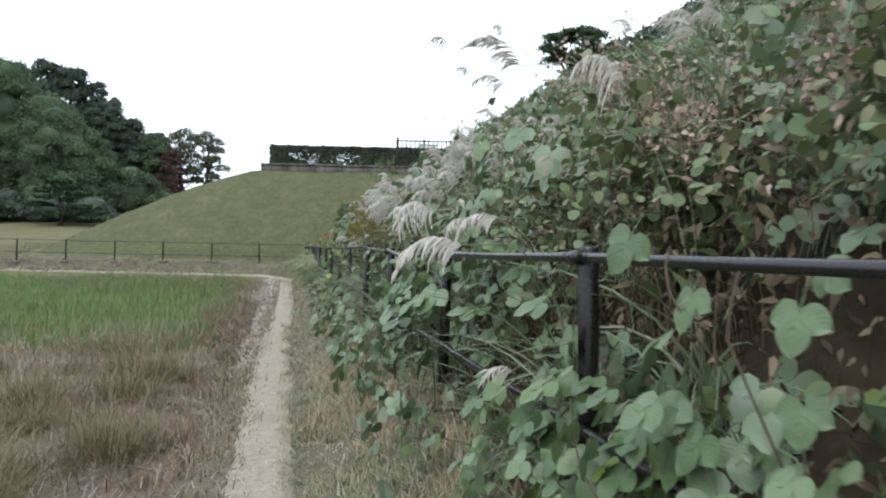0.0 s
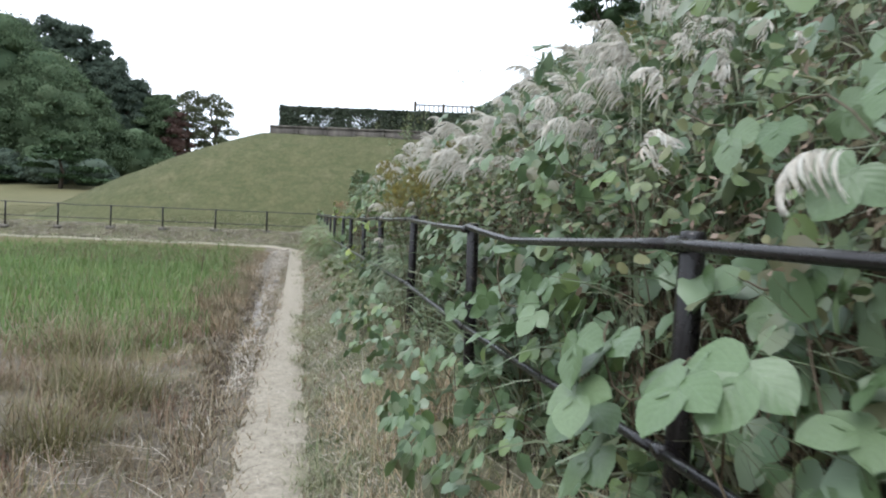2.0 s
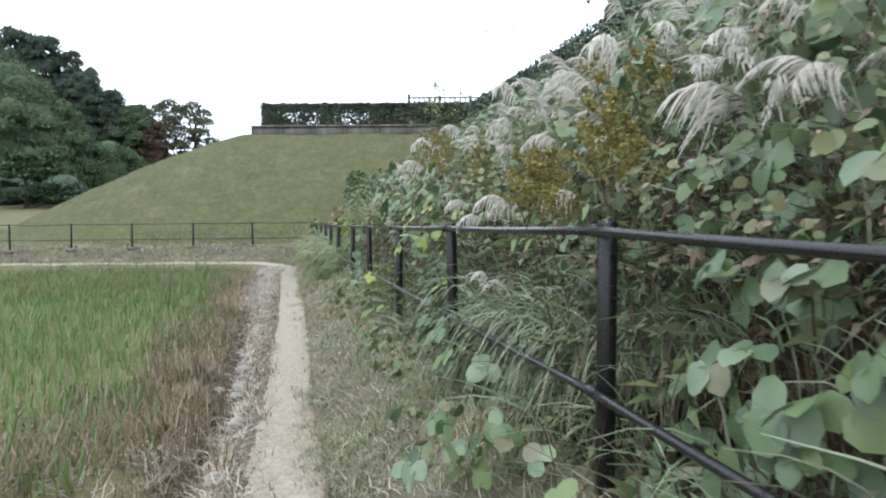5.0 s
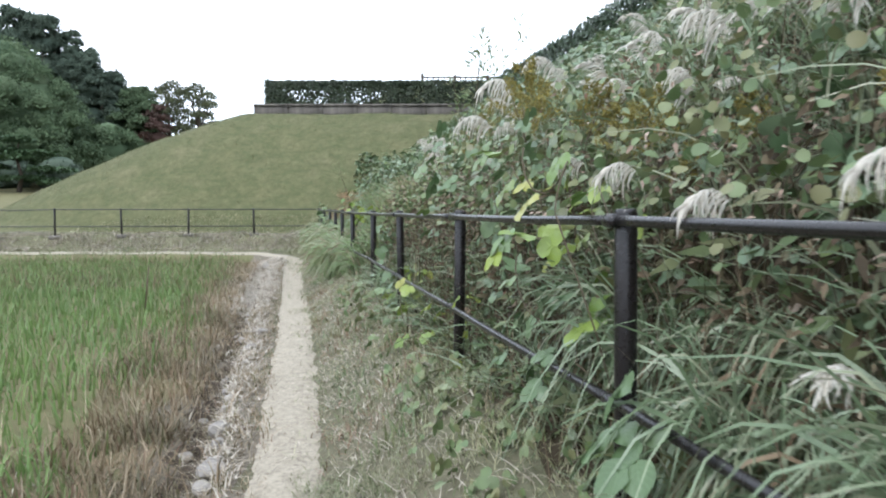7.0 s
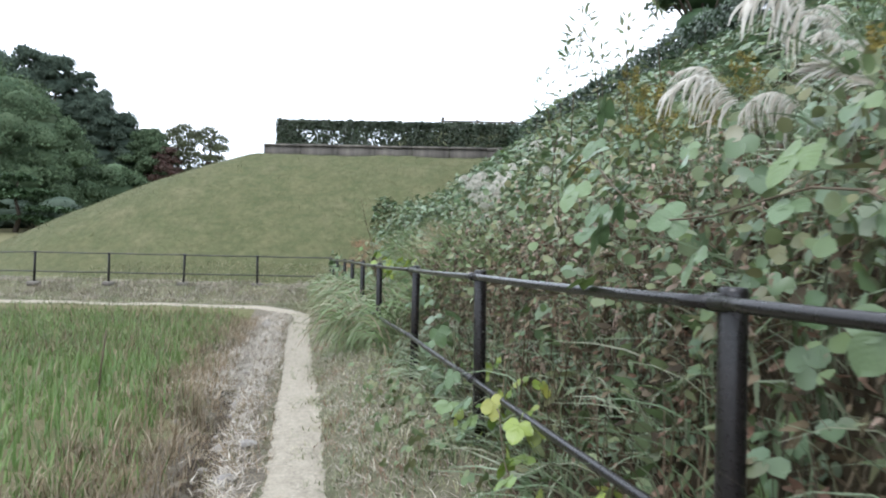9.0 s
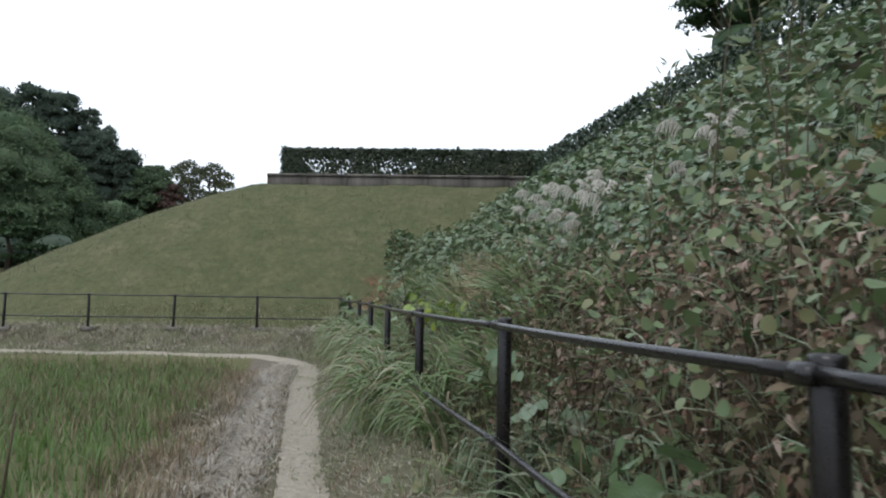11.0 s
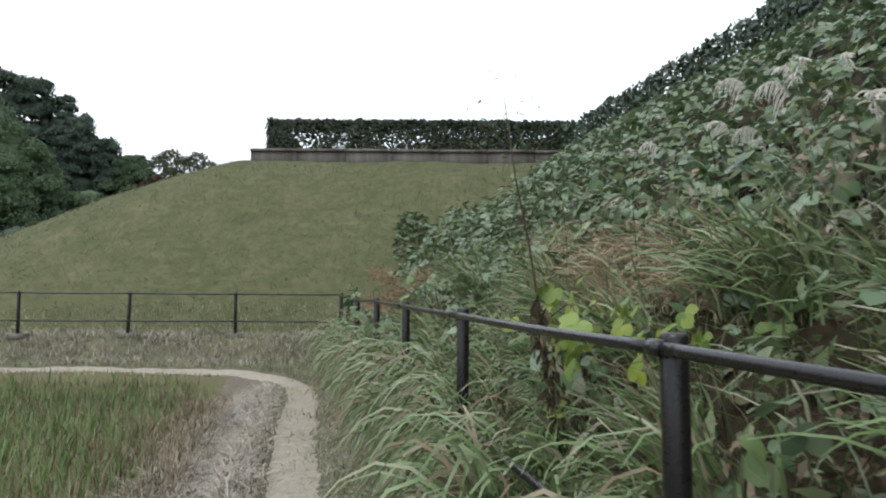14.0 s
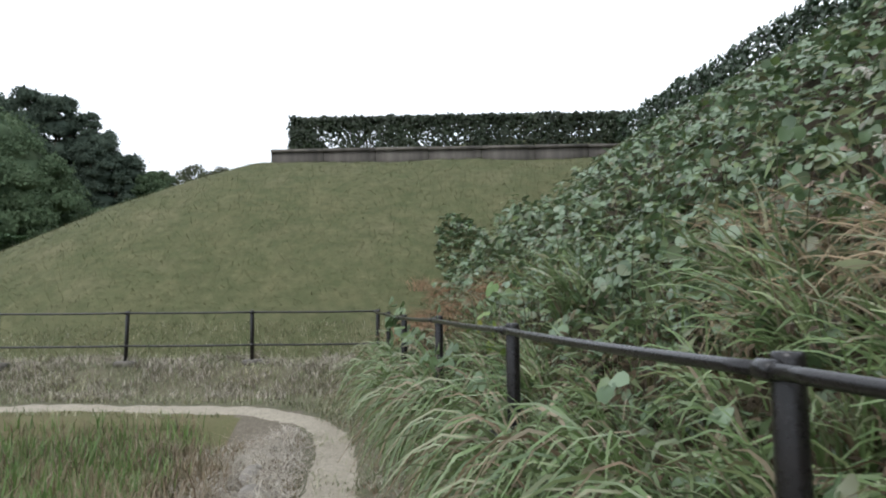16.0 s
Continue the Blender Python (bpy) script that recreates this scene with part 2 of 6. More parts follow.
def metal_mat():
    """Dark brown paint on steel pipe, scuffed and dusty."""
    m, nt, p = base_mat("brown_painted_steel", 0.4, 0.4)
    n = noise_of(nt, 22, 6, 0.7)
    c = ramp_of(nt, n, [(0.005, 0.0045, 0.005), (0.008, 0.007, 0.0075), (0.012, 0.0095, 0.0095), (0.035, 0.03, 0.03)])
    nt.links.new(c, p.inputs["Base Color"])
    nt.links.new(ramp_of(nt, noise_of(nt, 60, 4), [(0.16, 0.16, 0.16), (0.42, 0.42, 0.42)]), p.inputs["Roughness"])
    bump_of(nt, p, n, 0.15, 0.003)
    return m


def concrete_mat():
    """Weathered concrete with dark streaks that run down from the coping."""
    m, nt, p = base_mat("weathered_concrete", 0.9, 0.2)
    tc = nt.nodes.new("ShaderNodeTexCoord")
    mp = nt.nodes.new("ShaderNodeMapping")
    mp.inputs["Scale"].default_value = (2.6, 2.6, 0.25)
    nt.links.new(tc.outputs["Object"], mp.inputs["Vector"])
    n = nt.nodes.new("ShaderNodeTexNoise")
    n.inputs["Scale"].default_value, n.inputs["Detail"].default_value = 1.6, 6
    nt.links.new(mp.outputs[0], n.inputs["Vector"])
    c = ramp_of(nt, n.outputs[0], [(0.045, 0.04, 0.038), (0.08, 0.073, 0.068), (0.15, 0.137, 0.122), (0.095, 0.086, 0.08)])
    rnd = nt.nodes.new("ShaderNodeObjectInfo").outputs["Random"]
    c = mixed(nt, "MULTIPLY", 0.7, c, ramp_of(nt, rnd, [(0.7, 0.68, 0.66), (1.2, 1.18, 1.12)]))
    fine = noise_of(nt, 30, 5)
    c = mixed(nt, "MULTIPLY", 0.5, c, ramp_of(nt, fine, [(0.6, 0.6, 0.6), (1.25, 1.25, 1.25)]))
    nt.links.new(c, p.inputs["Base Color"])
    bump_of(nt, p, fine, 0.4, 0.01)
    return m


def stone_mat():
    m, nt, p = base_mat("field_stone", 0.85, 0.2)
    rnd = nt.nodes.new("ShaderNodeObjectInfo").outputs["Random"]
    c = ramp_of(nt, rnd, [(0.2, 0.18, 0.155), (0.34, 0.31, 0.27), (0.25, 0.23, 0.21), (0.42, 0.39, 0.34)])
    n = noise_of(nt, 20, 6, 0.7)
    nt.links.new(mixed(nt, "MULTIPLY", 0.8, c, ramp_of(nt, n, [(0.5, 0.5, 0.5), (1.2, 1.2, 1.2)])), p.inputs["Base Color"])
    bump_of(nt, p, n, 0.5, 0.01)
    return m


M_BARK, M_METAL, M_CONC, M_STONE = bark_mat(), metal_mat(), concrete_mat(), stone_mat()

# ---- mesh tools ----
def mesh_of(name, V, F, mat, smooth=False):
    V, F = np.asarray(V, np.float32).reshape(-1, 3), np.asarray(F, np.int32)
    me = bpy.data.meshes.new(name)
    k = F.shape[1]
    me.vertices.add(len(V))
    me.vertices.foreach_set("co", V.ravel())
    me.loops.add(F.size)
    me.loops.foreach_set("vertex_index", F.ravel())
    me.polygons.add(len(F))
    me.polygons.foreach_set("loop_start", np.arange(0, F.size, k, dtype=np.int32))
    me.update(calc_edges=True)
    me.validate()
    for m in mat if isinstance(mat, (list, tuple)) else [mat]:
        me.materials.append(m)
    if smooth:
        me.polygons.foreach_set("use_smooth", np.ones(len(F), bool))
    return me


def thing(name, at, label, category, group=""):
    ob = new(name)
    ob.empty_display_size = 0.2
    ob.location = at
    return tagged(ob, label, category, group)


def part(name, me, parent, label=""):
    ob = new(name, me)
    ob.parent = parent
    return tagged(ob, label) if label else ob


def stuff(name, V, F, mat, label, category):
    return tagged(new(name, mesh_of(name, V, F, mat)), label, category, kind="stuff")


def join(*pieces):
    """Several (V, F) quads as one."""
    Vs, Fs, n = [], [], 0
    for V, F in pieces:
        V = np.asarray(V, float).reshape(-1, 3)
        Vs.append(V)
        Fs.append(np.asarray(F) + n)
        n += len(V)
    return np.concatenate(Vs), np.concatenate(Fs)


def scatter(TV, TF, pos, R, scale):
    """Copies of a template, one an island or more: pos (N,3), R (N,3,3) with columns x, y, z, scale (N,)."""
    TV, TF = np.asarray(TV, float), np.asarray(TF)
    V = np.einsum("nij,vj->nvi", R, TV) * np.asarray(scale)[:, None, None] + pos[:, None, :]
    F = TF[None] + (np.arange(len(pos)) * len(TV))[:, None, None]
    return V.reshape(-1, 3), F.reshape(-1, TF.shape[1])


def unit(a):
    return a / np.maximum(1e-9, np.linalg.norm(a, axis=-1, keepdims=True))


def frames_of(normal, tip):
    """Rotations whose z is the normal and whose y leans to tip."""
    n = unit(normal)
    y = unit(tip - n * (n * tip).sum(-1, keepdims=True))
    x = np.cross(y, n)
    return np.stack([x, y, n], -1)


def blades(base, az, h, lean, width, segs=3, droop=0.35, power=1.7, roll=None):
    """Arching strips, all at once: base (N,3), heading az, height, sideways reach, width (N,); roll turns each about its own length."""
    n = len(base)
    t = np.linspace(0, 1, segs + 1)
    az, h, lean, width = [np.broadcast_to(np.asarray(a, float), (n,)) for a in (az, h, lean, width)]
    droop = np.broadcast_to(np.asarray(droop, float), (n,))
    out = np.stack([np.cos(az), np.sin(az), 0 * az], -1)
    side = np.stack([-np.sin(az), np.cos(az), 0 * az], -1)
    reach = lean[:, None] * t[None] ** power
    up = h[:, None] * (t[None] - droop[:, None] * t[None] ** 2.4)
    c = base[:, None, :] + out[:, None, :] * reach[..., None]
    c[..., 2] += up
    w = width[:, None] * np.clip(1.05 - t, 0.06, 1)[None] ** 0.7 * 0.5
    across = np.repeat(side[:, None, :], segs + 1, 1)
    if roll is not None:
        along = unit(np.gradient(c, axis=1))
        turn = np.broadcast_to(np.asarray(roll, float), (n,))[:, None] * (0.7 + 0.6 * t)[None]
        across = across * np.cos(turn)[..., None] + np.cross(along, across) * np.sin(turn)[..., None]
    V = np.stack([c - across * w[..., None], c + across * w[..., None]], 2).reshape(-1, 3)
    k = np.arange(segs) * 2
    q = np.stack([k, k + 1, k + 3, k + 2], -1)
    F = (q[None] + (np.arange(n) * (segs + 1) * 2)[:, None, None]).reshape(-1, 4)
    return V, F


def tube(points, radii, n=7):
    """A round pipe or stem along points, closed at its ends by drawing them in."""
    P = np.asarray(points, float)
    r = np.broadcast_to(np.asarray(radii, float), (len(P),)).copy()
    T = unit(np.gradient(P, axis=0))
    P = np.concatenate([P[:1], P, P[-1:]])
    T = np.concatenate([T[:1], T, T[-1:]])
    r = np.concatenate([[1e-4], r, [1e-4]])
    ref = np.array([0, 0, 1.0]) if abs(T[:, 2]).mean() < 0.8 else np.array([1.0, 0, 0])
    a = unit(np.cross(T, ref))
    b = np.cross(T, a)
    th = np.arange(n) * 2 * np.pi / n
    V = P[:, None] + r[:, None, None] * (np.cos(th)[None, :, None] * a[:, None] + np.sin(th)[None, :, None] * b[:, None])
    i, j = np.meshgrid(np.arange(len(P) - 1), np.arange(n), indexing="ij")
    F = np.stack([i * n + j, i * n + (j + 1) % n, (i + 1) * n + (j + 1) % n, (i + 1) * n + j], -1).reshape(-1, 4)
    return V.reshape(-1, 3), F


def box(cx, cy, cz, sx, sy, sz, bev=0.01):
    """A block with drawn-in top edges."""
    V, F = [], []
    for z, k in ((-0.5, 0), (0.5 - bev / sz, 0), (0.5, bev)):
        for a, b in ((-1, -1), (1, -1), (1, 1), (-1, 1)):
            V.append((cx + a * (sx / 2 - k), cy + b * (sy / 2 - k), cz + z * sz))
    for l in (0, 4):
        for j in range(4):
            F.append((l + j, l + (j + 1) % 4, l + 4 + (j + 1) % 4, l + 4 + j))
    F += [(8, 9, 10, 11), (3, 2, 1, 0)]
    return np.array(V), np.array(F)


def wob(x, y, k=1.0, seed=0.0):
    """Smooth unevenness between about -1 and 1."""
    x, y = np.asarray(x, float) * k + seed, np.asarray(y, float) * k - seed * 0.7
    return (np.sin(x * 1.7 + 1.3 * np.sin(y * 1.1)) * np.cos(y * 1.9 + 0.8 * np.sin(x * 0.9)) + 0.5 * np.sin(x * 3.9 + y * 2.3) * np.cos(y * 4.3 - x * 1.2) + 0.25 * np.sin(x * 8.1 - y * 6.7)) / 1.6


def S(a):
    a = np.clip(a, 0, 1)
    return a * a * (3 - 2 * a)


# ---- the lie of the land ----
# s runs along the fence beside the path, d to its right (up the bank)
UX, UY, NX, NY, OX = -0.2111, 0.9775, 0.9775, 0.2111, 0.7975


def to_sd(x, y):
    return (x - OX) * UX + y * UY, (x - OX) * NX + y * NY


def to_xy(s, d):
    return OX + s * UX + d * NX, s * UY + d * NY


def post_top(s):
    return np.interp(s, [-6, 6.2, 8.3, 12.4, 16.5, 18.7, 20.8, 25, 27, 31.2], [1.385, 1.391, 1.442, 1.446, 1.46, 1.472, 1.49, 1.526, 1.522, 1.58])


def terrain(x, y):
    x, y = np.asarray(x, float), np.asarray(y, float)
    s, d = to_sd(x, y)
    low = 0.17 * S((s - 6) / 20) + 0.12 * S((y - 27) / 2.5)
    z = low - 0.2 * S((-1.32 - d) / 0.5) * S((27.85 - y) / 0.7)
    z = z + 0.03 * wob(x, y, 1.4) * S((abs(d + 1.0) - 0.25) / 0.3)
    rut = d + 1.6 + 0.07 * wob(s, s * 0, 0.9, 2)
    z = z - 0.19 * np.exp(-(rut / 0.12) ** 2) * S((s - 7) / 3) * S((27 - s) / 2)
    z = z + 0.03 * wob(x, y, 6.0, 7) * S((-1.25 - d) / 0.15) * S((d + 2.4) / 0.3) * S((28 - y) / 1)
    foot = post_top(s) - 0.93
    z = z + (foot - low) * S((d + 0.78) / 0.8)
    bank = foot + 0.8 * np.maximum(0, d - 0.05)
    over = np.maximum(0, bank - 5.3)
    bank = np.minimum(bank, 5.3) + 0.75 * (1 - np.exp(-over / 0.75))
    z = np.where(d > 0.05, bank + 0.05 * wob(x, y, 1.1, 3), z)
    # weedy strip under the far fence, and the grassed mound behind it
    strip = low + (0.68 - low) * S((y - 29.25) / 0.9) + 0.08 * S((y - 30.3) / 0.9)
    z = np.where(d <= 0.05, np.maximum(z, strip * S((y - 29.2) / 0.1) - 5 * (1 - S((y - 29.2) / 0.1))), z)
    D = np.hypot(np.maximum(0, -9.865 - x) / 1.835, np.maximum(np.maximum(0, 37.267 - y), y - 58))
    front = 0.75 + 4.85 * (1 - np.clip(D / 6.3, 0, 1) ** 1.245) + 0.045 * wob(x, y, 0.8, 5) * S((6 - D) / 2)
    z = np.where(D < 6.3, np.maximum(z, front), z)
    # lawn and wooded rise far off
    lawn = 0.75 + 0.118 * np.clip(y - 34, 0, 18) + 0.11 * np.clip(y - 52, 0, 60)
    z = np.where(D >= 6.3, np.maximum(z, np.where((y > 31) & (x < -8), lawn * S((y - 31) / 3) + z * (1 - S((y - 31) / 3)), z)), z)
    # level terrace behind the wall, and a higher step at the back
    on_top = S((y - 37.9) / 0.15) * S((x + 9.62) / 0.15)
    z = np.where(on_top > 0, np.maximum(z, 5.6 + 0.38 * on_top), z)
    z = z + 2.15 * S((y - 42) / 3.2) * S((x + 7) / 3) * S((75 - y) / 15)
    return z


def path_line(n=260):
    """The trodden line: straight beside the fence, then round to the left in front of the far fence."""
    P = [np.array(to_xy(s, float(np.interp(s, [0, 3, 11, 19, 25], [-1.13, -1.11, -1.03, -0.9, -0.87])) + 0.02 * math.sin(s * 0.5))) for s in np.linspace(-9, 24.6, 60)]
    a = P[-1]
    for bx, by in ((-5.52, 25.5), (-5.82, 26.8), (-6.15, 27.6), (-6.9, 28.15), (-8.2, 28.42), (-13, 28.5), (-18, 28.5), (-26, 28.45), (-40, 28.45)):
        P.append(np.array((bx, by)))
    P = np.array(P)
    L = np.concatenate([[0], np.cumsum(np.linalg.norm(np.diff(P, axis=0), axis=1))])
    q = np.linspace(0, L[-1], n * 2)
    X, Y = np.interp(q, L, P[:, 0]), np.interp(q, L, P[:, 1])
    for _ in range(12):
        X[1:-1], Y[1:-1] = (X[:-2] + 2 * X[1:-1] + X[2:]) / 4, (Y[:-2] + 2 * Y[1:-1] + Y[2:]) / 4
    return X, Y


PX, PY = path_line()


def path_gap(x, y):
    """Distance from the middle of the trodden line."""
    x, y = np.asarray(x, float), np.asarray(y, float)
    out = np.full(x.shape, 99.0)
    for k in range(0, len(PX), 2):
        out = np.minimum(out, np.hypot(x - PX[k], y - PY[k]))
    return out


# ---- ground ----
def build_ground():
    xs = np.concatenate([[-900, -500, -250, -140, -90, -70, -58], np.arange(-50, -16, 0.8), np.arange(-16, -9, 0.35), np.arange(-9, 3, 0.12), np.arange(3, 12, 0.5), np.arange(12, 40, 2), [50, 80, 150, 300, 600, 900]])
    ys = np.concatenate([[-900, -400, -150, -60, -30, -15], np.arange(-8, -1, 0.5), np.arange(-1, 32, 0.13), np.arange(32, 40, 0.25), np.arange(40, 62, 0.6), np.arange(62, 110, 2.5), [120, 150, 220, 400, 900]])
    X, Y = np.meshgrid(xs, ys)
    Z = terrain(X, Y)
    far = S((np.hypot(X, Y - 20) - 110) / 100)
    Z = Z * (1 - far) + 2.0 * far
    V = np.stack([X, Y, Z], -1).reshape(-1, 3)
    nx = len(xs)
    i, j = np.meshgrid(np.arange(len(ys) - 1), np.arange(nx - 1), indexing="ij")
    F = np.stack([i * nx + j, i * nx + j + 1, (i + 1) * nx + j + 1, (i + 1) * nx + j], -1).reshape(-1, 4)
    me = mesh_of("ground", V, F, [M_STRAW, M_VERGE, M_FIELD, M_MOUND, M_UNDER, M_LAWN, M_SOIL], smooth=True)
    C = V[F].mean(1)
    s, d = to_sd(C[:, 0], C[:, 1])
    w = 0.12 * wob(C[:, 0], C[:, 1], 2.0)
    slot = np.full(len(F), 1)
    slot[(d < -1.2 + w) & (d > -2.0 + w) & (C[:, 1] < 28.3)] = 0
    slot[(d <= -2.0 + w) & (C[:, 1] < 28.3 + w)] = 2
    slot[(d <= -2.0 + w) & (C[:, 1] < 9.5 + 3 * w)] = 0
    slot[(abs(d + 1.62 + 0.07 * wob(s, s * 0, 0.9, 2)) < 0.13 + 0.6 * w) & (s > 6.5) & (C[:, 1] < 27)] = 6
    # bank under the plants: soil with the thicket's shade in its colour
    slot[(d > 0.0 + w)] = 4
    edge = (C[:, 1] - 31.0) * 0.96 - (d - 0.9) * 0.5
    slot[(C[:, 1] > 31.0 + w) & (edge > 0)] = 3
    slot[(C[:, 0] < -14) & (C[:, 2] < 0.117 * (C[:, 1] - 34) + 0.85) & (C[:, 1] > 33)] = 5
    slot[C[:, 1] > 62] = 5
    me.polygons.foreach_set("material_index", slot.astype(np.int32))
    return tagged(new("ground", me), "uneven ground with field, verge, bank and grassy mound", "ground", kind="structure")


build_ground()


def build_path():
    n, m = len(PX) * 3, 15
    q = np.linspace(0, len(PX) - 1, n)
    X0, Y0 = np.interp(q, np.arange(len(PX)), PX), np.interp(q, np.arange(len(PX)), PY)
    T = unit(np.stack([np.gradient(X0), np.gradient(Y0)], -1))
    side = np.stack([T[:, 1], -T[:, 0]], -1)
    half = 0.24 + 0.012 * np.sin(q * 0.11) + 0.01 * np.sin(q * 0.23 + 1) + 0.015 * S((q / len(PX) - 0.45) / 0.2)
    V = []
    for j in range(m):
        u = -1 + 2 * j / (m - 1)
        X, Y = X0 + side[:, 0] * u * half, Y0 + side[:, 1] * u * half
        rag = 0.5 * wob(X, Y, 5.0, 3) + 0.5 * wob(X, Y, 13.0, 5)
        V.append(np.stack([X, Y, terrain(X, Y) + 0.014 - 0.026 * abs(u) ** 3.5 + 0.012 * rag * abs(u) ** 1.5], -1))
    V = np.stack(V, 1)
    i, j = np.meshgrid(np.arange(n - 1), np.arange(m - 1), indexing="ij")
    F = np.stack([i * m + j, i * m + j + 1, (i + 1) * m + j + 1, (i + 1) * m + j], -1).reshape(-1, 4)
    tagged(new("path", mesh_of("path", V, F, M_PATH, True)), "narrow trodden path of pale dry earth", "path", kind="structure")


build_path()

# ---- fences of dark steel pipe ----
def post_mesh(h, r=0.034):
    P = [(0, 0, -0.25), (0, 0, h * 0.5), (0, 0, h - 0.012), (0, 0, h - 0.003), (0, 0, h)]
    return mesh_of("post", *tube(P, [r, r, r, r * 0.93, r * 0.8], 14), M_METAL, True)


def clamp_mesh(r=0.0185):
    V, F = tube([(0, -0.03, 0), (0, -0.02, 0), (0, 0.02, 0), (0, 0.03, 0)], [r, r + 0.004, r + 0.004, r], 10)
    B = tube([(0.0, 0, 0), (0.05, 0, 0)], [0.01, 0.01], 6)
    return mesh_of("clamp", *join((V, F), B), M_METAL, True)


def build_fence(name, posts, tops, inward, label, footings=False):
    """posts: plan points in order; tops: their heights; inward: the plan direction in which the rails stand off."""
    fence = thing(name, (posts[0][0], posts[0][1], float(terrain(*posts[0]))), label, "fence", "")
    o = np.array([posts[0][0], posts[0][1], fence.location[2]])
    pm, cm = post_mesh(0.93), clamp_mesh()
    yaw = math.atan2(posts[1][1] - posts[0][1], posts[1][0] - posts[0][0]) - math.pi / 2
    off = 0.034 + 0.014
    for k, (p, zt) in enumerate(zip(posts, tops)):
        ob = part("post", pm, fence)
        ob.location = (p[0] - o[0], p[1] - o[1], zt - 0.93 - o[2])
        ob.rotation_euler = (0.012 * math.sin(k * 2.1), 0.014 * math.sin(k * 3.3 + 1), 0)
        for dz in (-0.035, -0.575):
            c = part("clamp", cm, ob)
            c.location = (inward[0] * off, inward[1] * off, 0.93 + dz)
            c.rotation_euler = (0, 0, yaw if inward[0] * math.cos(yaw) + inward[1] * math.sin(yaw) < 0 else yaw + math.pi)
        if footings:
            f = part("footing", mesh_of("footing", *box(0, 0, 0.0, 0.3, 0.2, 0.12, 0.02), M_CONC), fence, "small grey concrete footing")
            f.location = (p[0] - o[0], p[1] - o[1], float(terrain(*p)) + 0.03 - o[2])
    for k in range(len(posts) - 1):
        for dz in (-0.035, -0.575):
            a = np.array([posts[k][0] + inward[0] * off, posts[k][1] + inward[1] * off, tops[k] + dz]) - o
            b = np.array([posts[k + 1][0] + inward[0] * off, posts[k + 1][1] + inward[1] * off, tops[k + 1] + dz]) - o
            u = np.linspace(0, 1, 17)[:, None]
            P = a + (b - a) * u
            P[:, 2] -= 0.006 * np.sin(u[:, 0] * math.pi)
            if dz > -0.1 and name == "fence" and k == 3 + FENCE_START:
                P[:, 2] += np.interp(u[:, 0], [0, 0.62, 0.64, 1], [0.0, -0.03, -0.03, 0.015])
            part("rail", mesh_of("rail", *tube(P, 0.0165, 10), M_METAL, True), fence)
    return fence


FENCE_START = 1
near_posts = [to_xy(2.02 + 2.08 * k + {2: 0.03, 6: 0.06, 7: 0.05, 8: 0.03, 9: 0.1, 10: 0.05, 11: 0.2, 12: 0.24, 13: 0.16, 14: 0.08}.get(k, 0.0), {8: -0.05, 9: -0.04, 10: -0.02, 12: -0.03}.get(k, 0.0)) for k in range(-3, 15)]
near_tops = [float(post_top(2.035 + 2.08 * k)) for k in range(-3, 15)]
build_fence("fence", near_posts, near_tops, (-NX, -NY), "dark brown steel pipe fence half buried in vines")
cx0, cy0 = near_posts[-1]
far_posts = [(cx0 - 2.07 * k, cy0 - 0.155 * k * (0.6 if k > 3 else 1) - (0.186 if k > 3 else 0)) for k in range(0, 15)]
far_tops = [1.59] * len(far_posts)
build_fence("fence", far_posts, far_tops, (0.07, -1.0), "dark steel pipe fence on concrete footings below the mound", True)

# ---- terrace wall and hedges on the mound ----
def build_wall():
    wall = thing("terrace_wall", (-9.75, 37.74, 5.6), "low stained concrete retaining wall along the terrace edge", "wall")
    tagged(wall, kind="structure")
    k = 0
    for x0 in np.arange(0, 10.4, 1.48):
        ob = part("panel", mesh_of("panel", *box(0.735, 0.09, 0.09, 1.46, 0.16, 0.62, 0.01), M_CONC), wall)
        ob.location = (x0, 0.004 * (k % 2), 0)
        c = part("coping", mesh_of("coping", *box(0.735, 0.08, 0.445, 1.47, 0.26, 0.085, 0.012), M_CONC), wall)
        c.location = (x0, 0, 0.003 * (k % 3))
        k += 1
    for y0 in np.arange(0.2, 8, 1.48):
        ob = part("panel", mesh_of("panel", *box(0.09, 0.735, 0.09, 0.16, 1.46, 0.62, 0.01), M_CONC), wall)
        ob.location = (0.0, y0, 0)
        c = part("coping", mesh_of("coping", *box(0.08, 0.735, 0.445, 0.26, 1.47, 0.085, 0.012), M_CONC), wall)
        c.location = (0, y0, 0)


build_wall()
LEAF4 = (np.array([(0, 0, 0), (0.36, 0.45, 0.07), (0, 1, -0.06), (-0.36, 0.45, 0.07)]), np.array([(0, 1, 2, 3)]))


